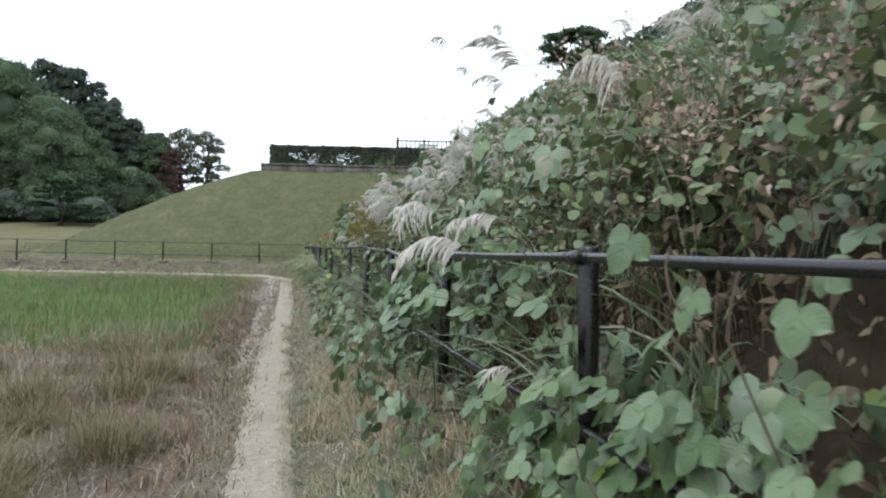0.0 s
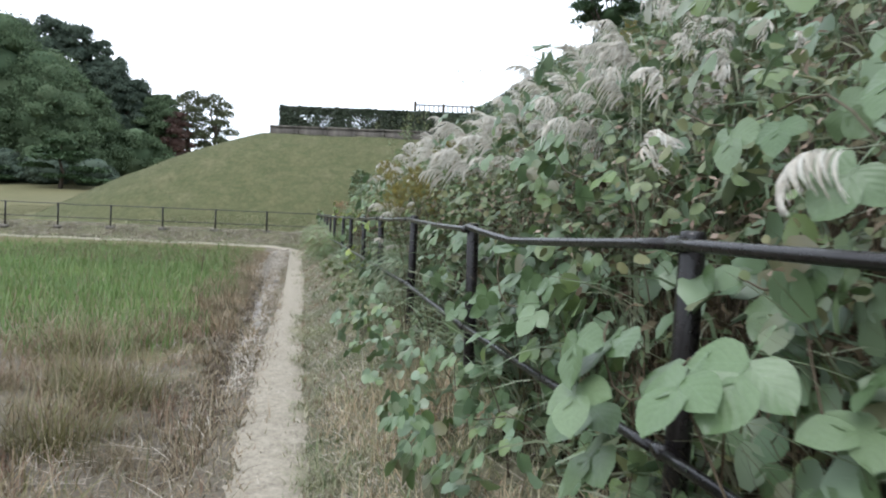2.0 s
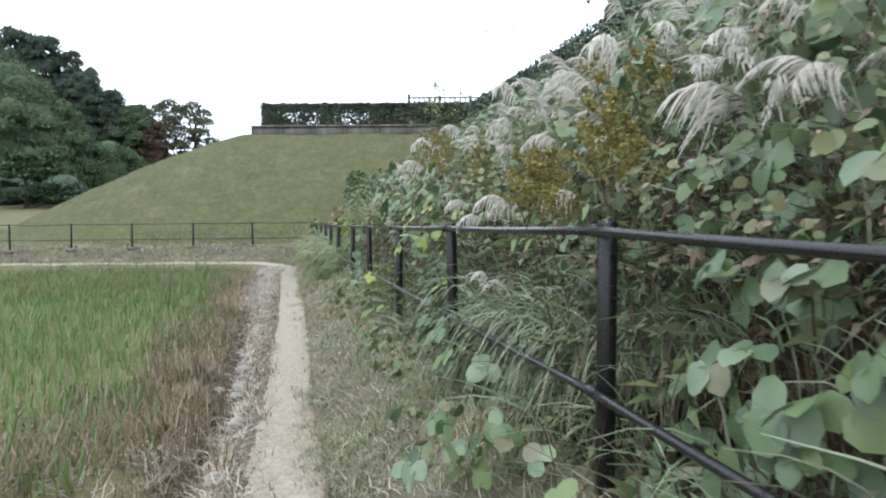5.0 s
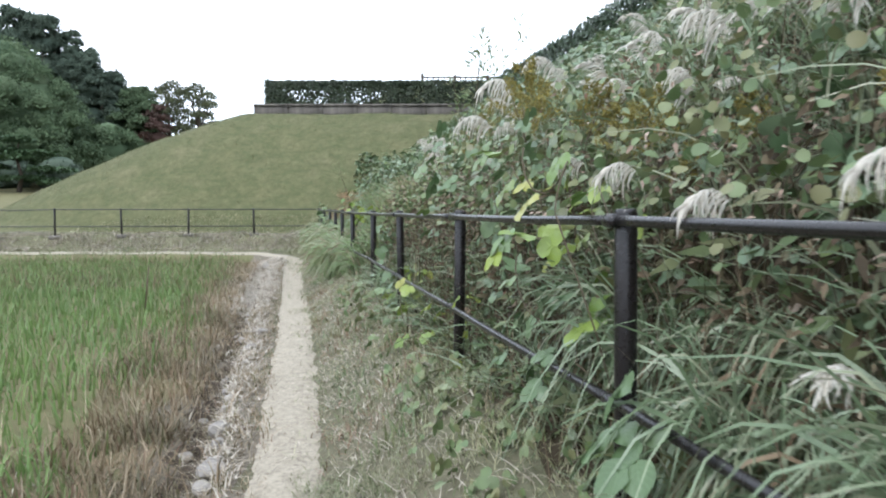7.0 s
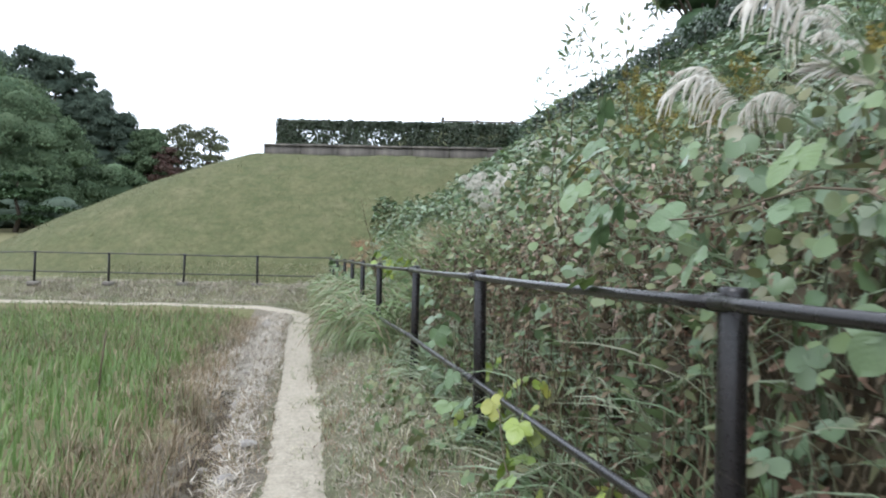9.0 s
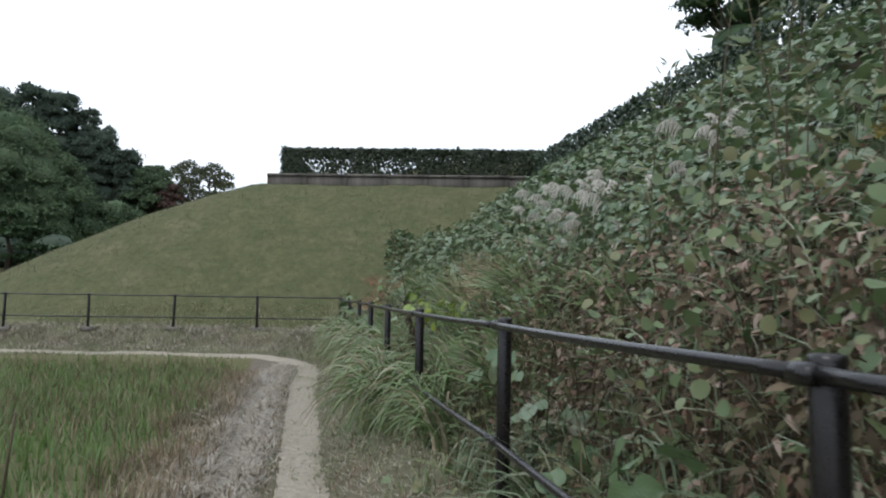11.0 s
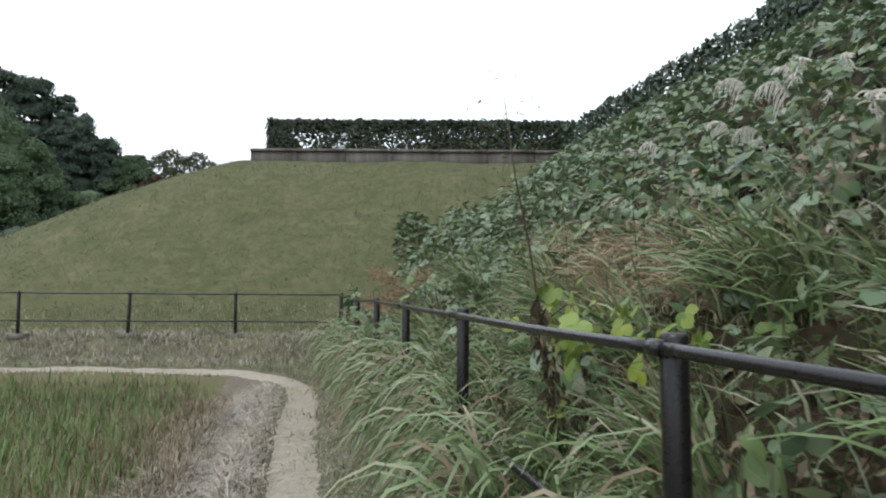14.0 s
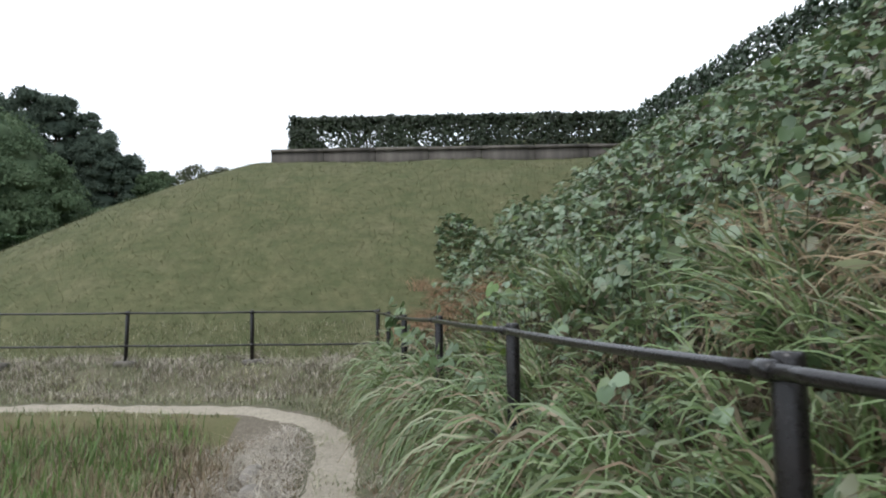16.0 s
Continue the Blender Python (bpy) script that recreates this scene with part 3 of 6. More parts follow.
def hedge(name, a, b, z0f, height, thick, leaf, count, mat, label, holes, seed):
    """A clipped row of bushes from a to b; holes(u, v): how open it is there."""
    r = np.random.default_rng(seed)
    a, b = np.array(a, float), np.array(b, float)
    L = np.linalg.norm(b - a)
    e = (b - a) / L
    nrm = np.array([e[1], -e[0]])
    ob = thing(name, (a[0], a[1], float(z0f(a[0], a[1]))), label, "hedge")
    o = np.array(ob.location)
    u, v = r.random(count), r.random(count)
    w = np.sign(r.random(count) - 0.5) * r.random(count) ** 0.35
    top = r.random(count) < 0.22
    v = np.where(top, 0.93 + 0.07 * r.random(count), v)
    w = np.where(top, r.uniform(-1, 1, count), w)
    keep = r.random(count) > holes(u, v)
    u, v, w = u[keep], v[keep], w[keep]
    xy = a + e * (u * L)[:, None] + nrm * (w * thick / 2 + 0.03 * wob(u * L, v, 5, seed))[:, None]
    z = z0f(xy[:, 0], xy[:, 1]) + v * (height + 0.035 * wob(u * L, 0 * u, 2.5, seed) + 0.02 * wob(u * L, 0 * u, 9, seed))
    n = np.stack([nrm[0] * w, nrm[1] * w, 0.5 * v], -1) + r.normal(0, 0.55, (len(u), 3))
    V, F = scatter(*LEAF4, np.column_stack([xy, z]) - o, frames_of(n, r.normal(0, 1, (len(u), 3))), leaf * r.uniform(0.7, 1.35, len(u)))
    part("foliage", mesh_of("foliage", V, F, mat), ob)
    pieces = []
    for q in np.arange(0.2, L, 0.42):
        p = a + e * q
        zb = float(z0f(*p)) - 0.05
        for g in (-0.12, 0.1):
            pieces.append(tube([(p[0] - o[0], p[1] - o[1], zb - o[2]), (p[0] + e[0] * g * 0.6 - o[0], p[1] + e[1] * g * 0.6 - o[1], zb + height * 0.5 - o[2]), (p[0] + e[0] * g * 1.6 - o[0], p[1] + e[1] * g * 1.6 - o[1], zb + height * 0.93 - o[2])], [0.016, 0.012, 0.007], 5))
    part("woody_base", mesh_of("woody_base", *join(*pieces), M_BARK), ob)
    return ob


def hedge_gaps(u, v):
    x = u * 9.9
    low = S((v - 0.04) / 0.1) * S((0.86 - v) / 0.25)
    open_here = 0.0
    for c, wd, k in ((1.3, 0.8, 0.95), (2.3, 0.45, 0.93), (4.0, 0.55, 0.95), (5.0, 0.5, 0.9), (6.6, 0.9, 0.82), (8.4, 0.9, 0.85)):
        open_here = np.maximum(open_here, k * np.exp(-((x - c) / wd) ** 2))
    return np.clip(open_here * low * (0.72 + 0.75 * wob(x, v * 3, 6.5)), 0, 0.975)


hedge("hedge", (-9.42, 38.7), (0.5, 38.7), lambda x, y: terrain(x, y) * 0 + 5.98, 1.22, 0.5, 0.09, 42000, M_HEDGE, "clipped dark green hedge with gaps on the terrace wall", hedge_gaps, 3)
h0, h1 = to_xy(37.6, 7.75), to_xy(4.0, 7.75)
hedge("hedge", h0, h1, lambda x, y: terrain(x, y) - 0.1, 1.08, 0.9, 0.12, 26000, M_IVY, "dark ivy-grown hedge along the crest of the bank", lambda u, v: 0 * u, 4)
hedge("hedge", (-9.42, 39.2), (-9.42, 46.5), lambda x, y: terrain(x, y) * 0 + 5.98, 1.22, 0.5, 0.1, 12000, M_HEDGE, "clipped hedge running back along the terrace side", lambda u, v: 0.3 * S((0.7 - v) / 0.5) * (u * 0 + 1), 5)


def build_railing():
    """Deck railing on the higher step, seen over the hedge."""
    r = thing("railing", (-2.7, 46.25, 8.1), "dark railing with balusters on the upper terrace", "railing")
    o = np.array(r.location)
    for x in (0, 1.8, 3.6, 5.4):
        ob = part("post", mesh_of("post", *box(0, 0, 0.42, 0.16, 0.16, 1.14 if x == 0 else 0.95, 0.02), M_BARK), r)
        ob.location = (x, 0, 0)
    for z, t in ((0.78, 0.08), (0.3, 0.06)):
        ob = part("rail", mesh_of("rail", *box(2.7, 0, z, 5.4, 0.09, t, 0.01), M_BARK), r)
    for x in np.arange(0.3, 5.3, 0.3):
        ob = part("baluster", mesh_of("baluster", *box(0, 0, 0.54, 0.07, 0.05, 0.42, 0.01), M_BARK), r)
        ob.location = (x, 0, 0)


build_railing()

# ---- trees ----
def core_blob(c, rad, seed):
    """A lumpy inner mass of foliage."""
    a, e = np.meshgrid(np.arange(10) * 2 * np.pi / 10, np.linspace(-1.45, 1.45, 6))
    D = np.stack([np.cos(a) * np.cos(e), np.sin(a) * np.cos(e), np.sin(e)], -1)
    D = D * (1 + 0.18 * wob(a * 1.3, e * 2, 1.0, seed))[..., None]
    i, j = np.meshgrid(np.arange(5), np.arange(10), indexing="ij")
    F = np.stack([i * 10 + j, i * 10 + (j + 1) % 10, (i + 1) * 10 + (j + 1) % 10, (i + 1) * 10 + j], -1).reshape(-1, 4)
    return (c + D * rad).reshape(-1, 3), F


def tree(at, h, r, mat, label, seed, cards=5200, card=0.42, blobs=15, low=0.3, spread=1.0, name="tree", flat=0.8, category="tree", dense=True):
    g = np.random.default_rng(seed)
    z0 = float(terrain(at[0], at[1]))
    ob = thing(name, (at[0], at[1], z0), label, category, "")
    cards, card = int(cards * 1.6), card * 0.72
    if dense:
        blobs = int(blobs * 2.4)
    # trunk and limbs
    bend = g.normal(0, 0.03 * h, 2)
    tr = [(0, 0, -0.3), (bend[0] * 0.4, bend[1] * 0.4, h * 0.3), (bend[0], bend[1], h * 0.62), (bend[0] * 1.3, bend[1] * 1.3, h * 0.9)]
    pieces = [tube(tr, [h * 0.032, h * 0.024, h * 0.014, h * 0.004], 8)]
    cs, rs = [], []
    for k in range(blobs):
        th = k * 2.4 + g.random()
        v = (k + 0.5) / blobs
        zz = h * (low + (1 - low) * 0.9 * v)
        rr = r * spread * math.sin(math.pi * min(0.98, 0.2 + 0.74 * v)) * (g.uniform(0.55, 1.0) if dense else g.uniform(0.4, 0.95))
        c = np.array([math.cos(th) * rr, math.sin(th) * rr, zz])
        cs.append(c)
        rs.append(r * (g.uniform(0.2, 0.4) if dense else g.uniform(0.34, 0.55)))
        if k % 2 == 0:
            pieces.append(tube([(bend[0] * 0.5, bend[1] * 0.5, zz * 0.6), (c[0] * 0.5, c[1] * 0.5, zz * 0.82), tuple(c)], [h * 0.011, h * 0.007, h * 0.002], 5))
    part("trunk", mesh_of("trunk", *join(*pieces), M_BARK, True), ob)
    cs, rs = np.array(cs), np.array(rs)
    pick = g.integers(0, blobs, cards)
    dirn = unit(g.normal(0, 1, (cards, 3)))
    dirn[:, 2] = np.abs(dirn[:, 2]) * 1.0 - 0.45
    rad = rs[pick] * (0.55 + 0.55 * g.random(cards)) * (1 + 0.3 * wob(dirn[:, 0] * 3 + pick, dirn[:, 1] * 3, 1.5))
    pos = cs[pick] + dirn * rad[:, None] * np.array([1, 1, flat])
    lift = h / pos[:, 2].max()
    pos[:, 2] *= lift
    R = frames_of(dirn + g.normal(0, 0.85, (cards, 3)), g.normal(0, 1, (cards, 3)))
    V, F = scatter(*LEAF4, pos, R, card * g.uniform(0.5, 1.35, cards))
    if dense:
        cores = [core_blob(cs[k] * np.array([1, 1, lift]), rs[k] * 0.5 * np.array([1, 1, flat * lift]), seed + k) for k in range(blobs)]
        cores += [core_blob(np.array([0, 0, h * v]), r * 0.62 * math.sin(math.pi * min(0.98, 0.2 + 0.74 * v)) * np.array([1, 1, 0.6]), seed + 70) for v in (0.25, 0.45, 0.65, 0.8)]
        V, F = join((V, F), *cores)
    part("crown", mesh_of("crown", V, F, mat), ob)
    return ob


DARKL = "dark evergreen tree at the wood's edge"
BROADL = "dense green broadleaf tree at the wood's edge"
tree((-40, 62), 14.0, 7.5, M_FOREST, BROADL, 11, 30000, 0.33, 26, 0.04)
tree((-49, 64), 16.0, 8.5, M_FOREST, BROADL, 12, 15000, 0.42, 24, 0.04)
tree((-33, 60), 9.6, 5.2, M_FOREST, BROADL, 13, 24000, 0.28, 22, 0.03)
tree((-58, 62), 17, 9, M_FOREST, BROADL, 14, 8000, 0.5, 20, 0.04)
tree((-52.5, 84), 17.3, 7.0, M_FOREST_D, DARKL, 15, 15000, 0.42, 24, 0.05)
tree((-47.6, 84), 17.5, 4.6, M_FOREST_D, DARKL, 16, 14000, 0.4, 22, 0.05)
tree((-44.4, 84), 16.6, 3.4, M_FOREST_D, DARKL, 27, 14000, 0.36, 20, 0.05)
tree((-42.3, 85), 15.2, 2.8, M_FOREST_D, DARKL, 17, 11000, 0.34, 18, 0.05)
tree((-39.9, 84.5), 13.2, 1.5, M_FOREST_D, "slender tree top standing above the wood", 18, 1800, 0.3, 9, 0.55, 0.7, dense=False, flat=1.1)
tree((-39.6, 83), 12.6, 3.2, M_FOREST_D, DARKL, 28, 11000, 0.34, 18, 0.05)
tree((-37.4, 84), 10.7, 3.2, M_FOREST_D, DARKL, 26, 11000, 0.34, 18, 0.05)
tree((-34.6, 84), 9.0, 3.2, M_FOREST, BROADL, 19, 12000, 0.34, 18, 0.04)
tree((-32.4, 83), 7.0, 2.2, M_MAPLE, "dark red maple among green trees", 20, 5000, 0.34, 14, 0.05)
tree((-29.5, 66), 4.6, 3.6, M_FOREST, BROADL, 21, 7000, 0.34, 14, 0.03)
tree((-31.6, 86), 9.6, 2.5, M_FOREST_O, "open-crowned oak with sky between its branches", 22, 3000, 0.36, 16, 0.3, 1.1, dense=False)
tree((-28.6, 85.5), 9.3, 2.4, M_FOREST_O, "open-crowned oak with sky between its branches", 23, 3000, 0.36, 16, 0.26, 1.1, dense=False)
tree((-68, 78), 19, 11, M_FOREST_D, DARKL, 24, 7000, 0.6, 20, 0.04)
tree((7.9, 38.2), 8.0, 2.3, M_PINE, "dark pine standing behind the crest of the bank", 25, 3600, 0.24, 10, 0.8, 1.0, flat=0.45)


for k, (sx, sy) in enumerate(((-27.5, 55.0), (-31.0, 54.6), (-34.5, 55.2), (-38.5, 54.8), (-42.5, 55.6), (-46.5, 55.0), (-50.5, 56.0))):
    tree((sx, sy), 1.9 + 0.3 * (k % 3), 2.4, M_FOREST_D, "low dark evergreen shrub at the wood's edge", 330 + k, 2400, 0.22, 9, 0.05, name="shrub", category="shrub")


def layered_pine(at, h, seed):
    g = np.random.default_rng(seed)
    z0 = float(terrain(*at))
    ob = thing("pine_tree", (at[0], at[1], z0), "clipped garden pine with layered pads of needles", "tree")
    P = [(0, 0, -0.2), (0.25, 0, h * 0.3), (-0.1, 0.1, h * 0.6), (0.1, 0, h * 0.9)]
    part("trunk", mesh_of("trunk", *tube(P, [0.16, 0.12, 0.08, 0.04], 8), M_BARK, True), ob)
    for k, (px, py, pz, pr) in enumerate(((0.0, 0, 0.95, 1.0), (-0.9, 0.2, 0.76, 1.1), (1.0, 0.3, 0.7, 1.2), (0.0, -0.7, 0.6, 1.5), (-1.6, 0.0, 0.45, 1.1), (1.9, 0.2, 0.4, 1.4), (0.3, 0.4, 0.24, 1.7), (2.6, 0.1, 0.16, 1.3))):
        n = 900
        a, q = g.random(n) * 6.283, np.sqrt(g.random(n)) * pr
        pos = np.stack([px + np.cos(a) * q, py + np.sin(a) * q, pz * h + 0.22 * (1 - (q / pr) ** 2) * g.random(n) + 0.03 * g.normal(0, 1, n)], -1)
        V, F = scatter(*LEAF4, pos, frames_of(np.array([0, 0, 1.0]) + g.normal(0, 0.6, (n, 3)), g.normal(0, 1, (n, 3))), 0.2 * g.uniform(0.7, 1.3, n))
        part("needle_pad", mesh_of("needle_pad", V, F, M_PINE), ob)


layered_pine((-27.9, 51.0), 3.4, 31)
layered_pine((-36.0, 52.5), 3.0, 32)

# ---- leaf shapes ----
LEAFLET_V = np.array([(0, 0, 0), (0, 0.45, -0.03), (0, 1, -0.14), (0.36, 0.1, 0.03), (0.53, 0.46, 0.05), (0.38, 0.8, -0.04), (-0.36, 0.1, 0.03), (-0.53, 0.46, 0.05), (-0.38, 0.8, -0.04)])
LEAFLET_F = np.array([(0, 3, 4, 1), (1, 4, 5, 2), (0, 1, 7, 6), (1, 2, 8, 7)])


def turned(V, deg, dx=0.0, dy=0.0, k=1.0, tip=0.0):
    a = radians(deg)
    W = V.copy() * k
    W[:, 2] -= tip * W[:, 1] ** 2
    X, Y = W[:, 0].copy(), W[:, 1].copy()
    W[:, 0], W[:, 1] = X * math.cos(a) - Y * math.sin(a) + dx, X * math.sin(a) + Y * math.cos(a) + dy
    return W


TRI = join((turned(LEAFLET_V, 0, 0, 0.32, 1.0, 0.1), LEAFLET_F), (turned(LEAFLET_V, 68, -0.03, 0.05, 0.9, 0.15), LEAFLET_F), (turned(LEAFLET_V, -68, 0.03, 0.05, 0.9, 0.15), LEAFLET_F))


LOW_V = np.array([(0, 0, 0), (0.44, 0.2, 0.05), (0.44, 0.68, 0.03), (0, 1, -0.12), (-0.44, 0.68, 0.03), (-0.44, 0.2, 0.05)])
LOW_F = np.array([(0, 1, 2, 3), (0, 3, 4, 5)])
TRI_FAR = join((turned(LOW_V, 0, 0, 0.32, 1.0, 0.1), LOW_F), (turned(LOW_V, 68, -0.03, 0.05, 0.9, 0.15), LOW_F), (turned(LOW_V, -68, 0.03, 0.05, 0.9, 0.15), LOW_F))


def leaflet_fine():
    """A broad leaflet with a rounded outline, a crease along its midrib and a wavy margin."""
    t = np.linspace(0, 1, 8)
    w = 0.54 * np.sin(np.pi * t ** 0.8) ** 0.62 * (1 - 0.18 * t)
    w[0], w[-1] = 0.03, 0.02
    rows = []
    for u in (-1, -0.5, 0, 0.5, 1):
        rows.append(np.stack([u * w, t - 0.06 * abs(u) * (t < 0.2), 0.07 * abs(u) - 0.02 * u * u - 0.13 * t * t + 0.018 * np.sin(t * 12 + u * 3) * abs(u)], -1))
    V = np.stack(rows, 1).reshape(-1, 3)
    i, j = np.meshgrid(np.arange(7), np.arange(4), indexing="ij")
    return V, np.stack([i * 5 + j, i * 5 + j + 1, (i + 1) * 5 + j + 1, (i + 1) * 5 + j], -1).reshape(-1, 4)


FINE_V, FINE_F = leaflet_fine()
STALKLET = blades(np.array([(0, -0.75, 0.05), (0, -0.4, 0.03)]), math.pi / 2, 0.02, np.array([0.8, 0.72]), 0.035, 2, 0.2, 1.0)
TRI_FINE = join((turned(FINE_V, 0, 0, 0.32, 1.0, 0.1), FINE_F), (turned(FINE_V, 68, -0.03, 0.05, 0.9, 0.15), FINE_F), (turned(FINE_V, -68, 0.03, 0.05, 0.9, 0.15), FINE_F), STALKLET)


# ---- the overgrown bank ----
def canopy(s, d):
    """Height of the plant cover over the bank's soil."""
    tall = 0.72 * S((15.5 - s) / 5) + 0.34
    h = tall * S((d + 0.15) / 1.1) * (1 - 0.3 * S((d - 1.5) / 2) * S((16 - s) / 5))
    h = h * (0.25 + 0.75 * S((6.4 - d) / 3))
    h = h + 0.55 * np.exp(-(((s - 30.6) / 1.5) ** 2) - ((d - 2.1) / 0.6) ** 2)
    return h * (1 + 0.3 * wob(s, d * 1.3, 1.1, 2)) + 0.26 * wob(s, d, 2.3, 4) * S(d + 0.3) * (0.3 + 0.7 * S((6.4 - d) / 3))


def bank_patch(count, s0, s1, d0, d1, depth, seed, bias=1.0):
    r = np.random.default_rng(seed)
    s = r.uniform(s0, s1, count)
    d = d0 + (d1 - d0) * r.random(count) ** bias
    x, y = to_xy(s, d)
    z = terrain(x, y) + np.maximum(0.03, canopy(s, d) - depth * r.random(count) ** 1.6)
    keep = (y < 31.2) | (d * 0.5 > (y - 31.0) * 0.96 - 0.2)
    return s[keep], d[keep], np.column_stack([x, y, z])[keep], r


OUT = np.array([-NX, -NY, 0.0])
UPV = np.array([0, 0, 1.0])


def leaf_turns(n, r, up=1.0, outw=0.4, rnd=0.62, down=0.5):
    nrm = UPV * up + OUT * outw + r.normal(0, rnd, (n, 3))
    tip = OUT * 0.8 - UPV * down + r.normal(0, 0.55, (n, 3))
    return frames_of(nrm, tip)


for k, (s0, s1) in enumerate(((-4, 4), (4, 10), (10, 16), (16, 22), (22, 29), (29, 38))):
    s, d, P, r = bank_patch(3000, s0, s1, 0.0, 2.2, 0.6, 100 + k, 0.9)
    thin = wob(s, d, 0.9, 8) + r.normal(0, 0.3, len(s)) > (0.02 if s0 < 16 else -0.4)
    thin &= (s > 2.7) | (d > 0.6)
    thin &= (s > 4.2) | (r.random(len(s)) < 0.45)
    thin &= (s < 11.4) | (s > 18.0) | (d > 1.8) | (r.random(len(s)) < 0.25)
    if s0 >= 16:
        thin &= (d > 1.35 - 0.55 * S((s - 21.5) / 1.5) + 0.25 * wob(s, d, 2.0, 5) + 0.3 * (s > 27)) | ((r.random(len(s)) < 0.25) & (s < 25))
    V1, F1 = scatter(*TRI, P[thin], leaf_turns(thin.sum(), r), r.uniform(0.035, 0.085, thin.sum()) * (1.3 if s0 >= 16 else 1.0))
    s, d, P, r = bank_patch(3000 if s0 >= 10 else 1800, s0, s1, 2.0, 7.5, 0.4, 120 + k)
    V2, F2 = scatter(*TRI_FAR, P, leaf_turns(len(P), r, 1.0, 0.3, 0.42), r.uniform(0.055, 0.12, len(P)))
    stuff("kudzu_cover", *join((V1, F1), (V2, F2)), M_KUDZU, "grey-green kudzu leaves covering the bank", "vines")

# a tongue of kudzu that creeps onto the foot of the mound
r = np.random.default_rng(140)
a, q = r.random(700) * 6.283, np.sqrt(r.random(700))
first = r.random(700) < 0.5
s = np.where(first, 33.5 + 1.2 * q * np.cos(a), 32.3 + 1.4 * q * np.cos(a))
d = np.where(first, 2.0 + 0.6 * q * np.sin(a), 2.7 + 0.9 * q * np.sin(a))
x, y = to_xy(s, d)
P = np.column_stack([x, y, terrain(x, y) + 0.03 + 0.22 * (1 - q ** 2) * r.random(700)])
stuff("kudzu_cover", *scatter(*TRI_FAR, P, leaf_turns(700, r, 1.0, 0.3, 0.45), r.uniform(0.06, 0.11, 700)), M_KUDZU, "grey-green kudzu creeping onto the mound", "vines")

# kudzu hanging in a curtain over and under the rails
def curtain(count, s0, s1, z0, z1, d0, d1, seed, size, mat, name="kudzu_curtain", label="kudzu leaves hanging in a curtain on the fence", leaf=TRI, **kw):
    r = np.random.default_rng(seed)
    s = r.uniform(s0, s1, count)
    d = r.uniform(d0, d1, count)
    z = r.uniform(z0, z1, count)
    x, y = to_xy(s, d)
    keep = wob(s, z, 1.9, seed) + r.normal(0, 0.25, count) > -0.2
    P = np.column_stack([x, y, np.maximum(terrain(x, y) + 0.04, z)])[keep]
    V, F = scatter(*leaf, P, leaf_turns(len(P), r, 0.6, 0.75, 0.5, 0.9), r.uniform(*size, len(P)))
    stuff(name, V, F, mat, label, "vines")


curtain(90, 2.3, 3.8, 0.42, 1.4, 0.08, 0.45, 212, (0.06, 0.1), M_KUDZU)
curtain(300, -1.0, 2.4, 0.45, 1.05, 0.1, 0.6, 217, (0.07, 0.11), M_KUDZU)
curtain(160, -1.0, 2.4, 1.3, 2.2, 0.5, 1.1, 218, (0.05, 0.09), M_KUDZU)
curtain(190, -1.5, 2.4, 0.4, 0.82, -0.15, 0.3, 201, (0.06, 0.095), M_KUDZU)
curtain(520, 3.2, 8.2, 0.42, 1.35, -0.02, 0.4, 202, (0.06, 0.12), M_KUDZU)
curtain(260, 3.0, 9.0, 1.3, 2.3, 0.15, 0.9, 216, (0.06, 0.11), M_KUDZU)
curtain(120, 8.0, 12.0, 0.45, 1.05, 0.08, 0.4, 203, (0.05, 0.085), M_KUDZU)
curtain(120, 11.5, 15.5, 0.45, 1.3, 0.2, 0.6, 204, (0.05, 0.08), M_KUDZU)
curtain(240, 16.0, 30.5, 0.55, 1.3, 0.15, 0.5, 205, (0.07, 0.1), M_KUDZU)
curtain(60, 12.0, 15.2, 0.5, 0.95, -0.1, 0.2, 206, (0.045, 0.07), M_YELLOW, "yellowing_vine", "yellow-green kudzu leaves low on the fence")
curtain(36, 19.2, 20.8, 1.3, 1.55, 0.1, 0.5, 207, (0.045, 0.075), M_YELLOW, "yellowing_vine", "bright yellow-green vine leaves over the rail")
curtain(420, -1.5, 9.0, 0.4, 0.7, -0.6, -0.12, 208, (0.05, 0.085), M_KUDZU, "creeping_vine", "vine leaves creeping down the verge")

curtain(90, 11.2, 13.6, 1.4, 1.95, 0.1, 0.55, 211, (0.04, 0.07), M_KUDZU)
curtain(420, 8.5, 17.5, 0.3, 0.62, -0.45, 0.08, 215, (0.028, 0.055), M_WEEDLEAF, "creeping_weeds", "low green weeds at the foot of the fence")

# broad fresh leaves on the bank above the open stretch of rail
for k, (s0, s1, d0, d1, n) in enumerate(((16.6, 19.6, 1.0, 2.2, 90), (13.0, 14.6, 1.0, 1.8, 30))):
    s, d, P, r = bank_patch(n, s0, s1, d0, d1, 0.12, 290 + k)
    P[:, 2] += 0.1
    stuff("kudzu_cover", *scatter(*TRI, P, leaf_turns(len(P), r, 0.7, 0.7, 0.45, 0.6), r.uniform(0.06, 0.1, len(P))), M_KUDZU, "broad green kudzu leaves on the bank", "vines")

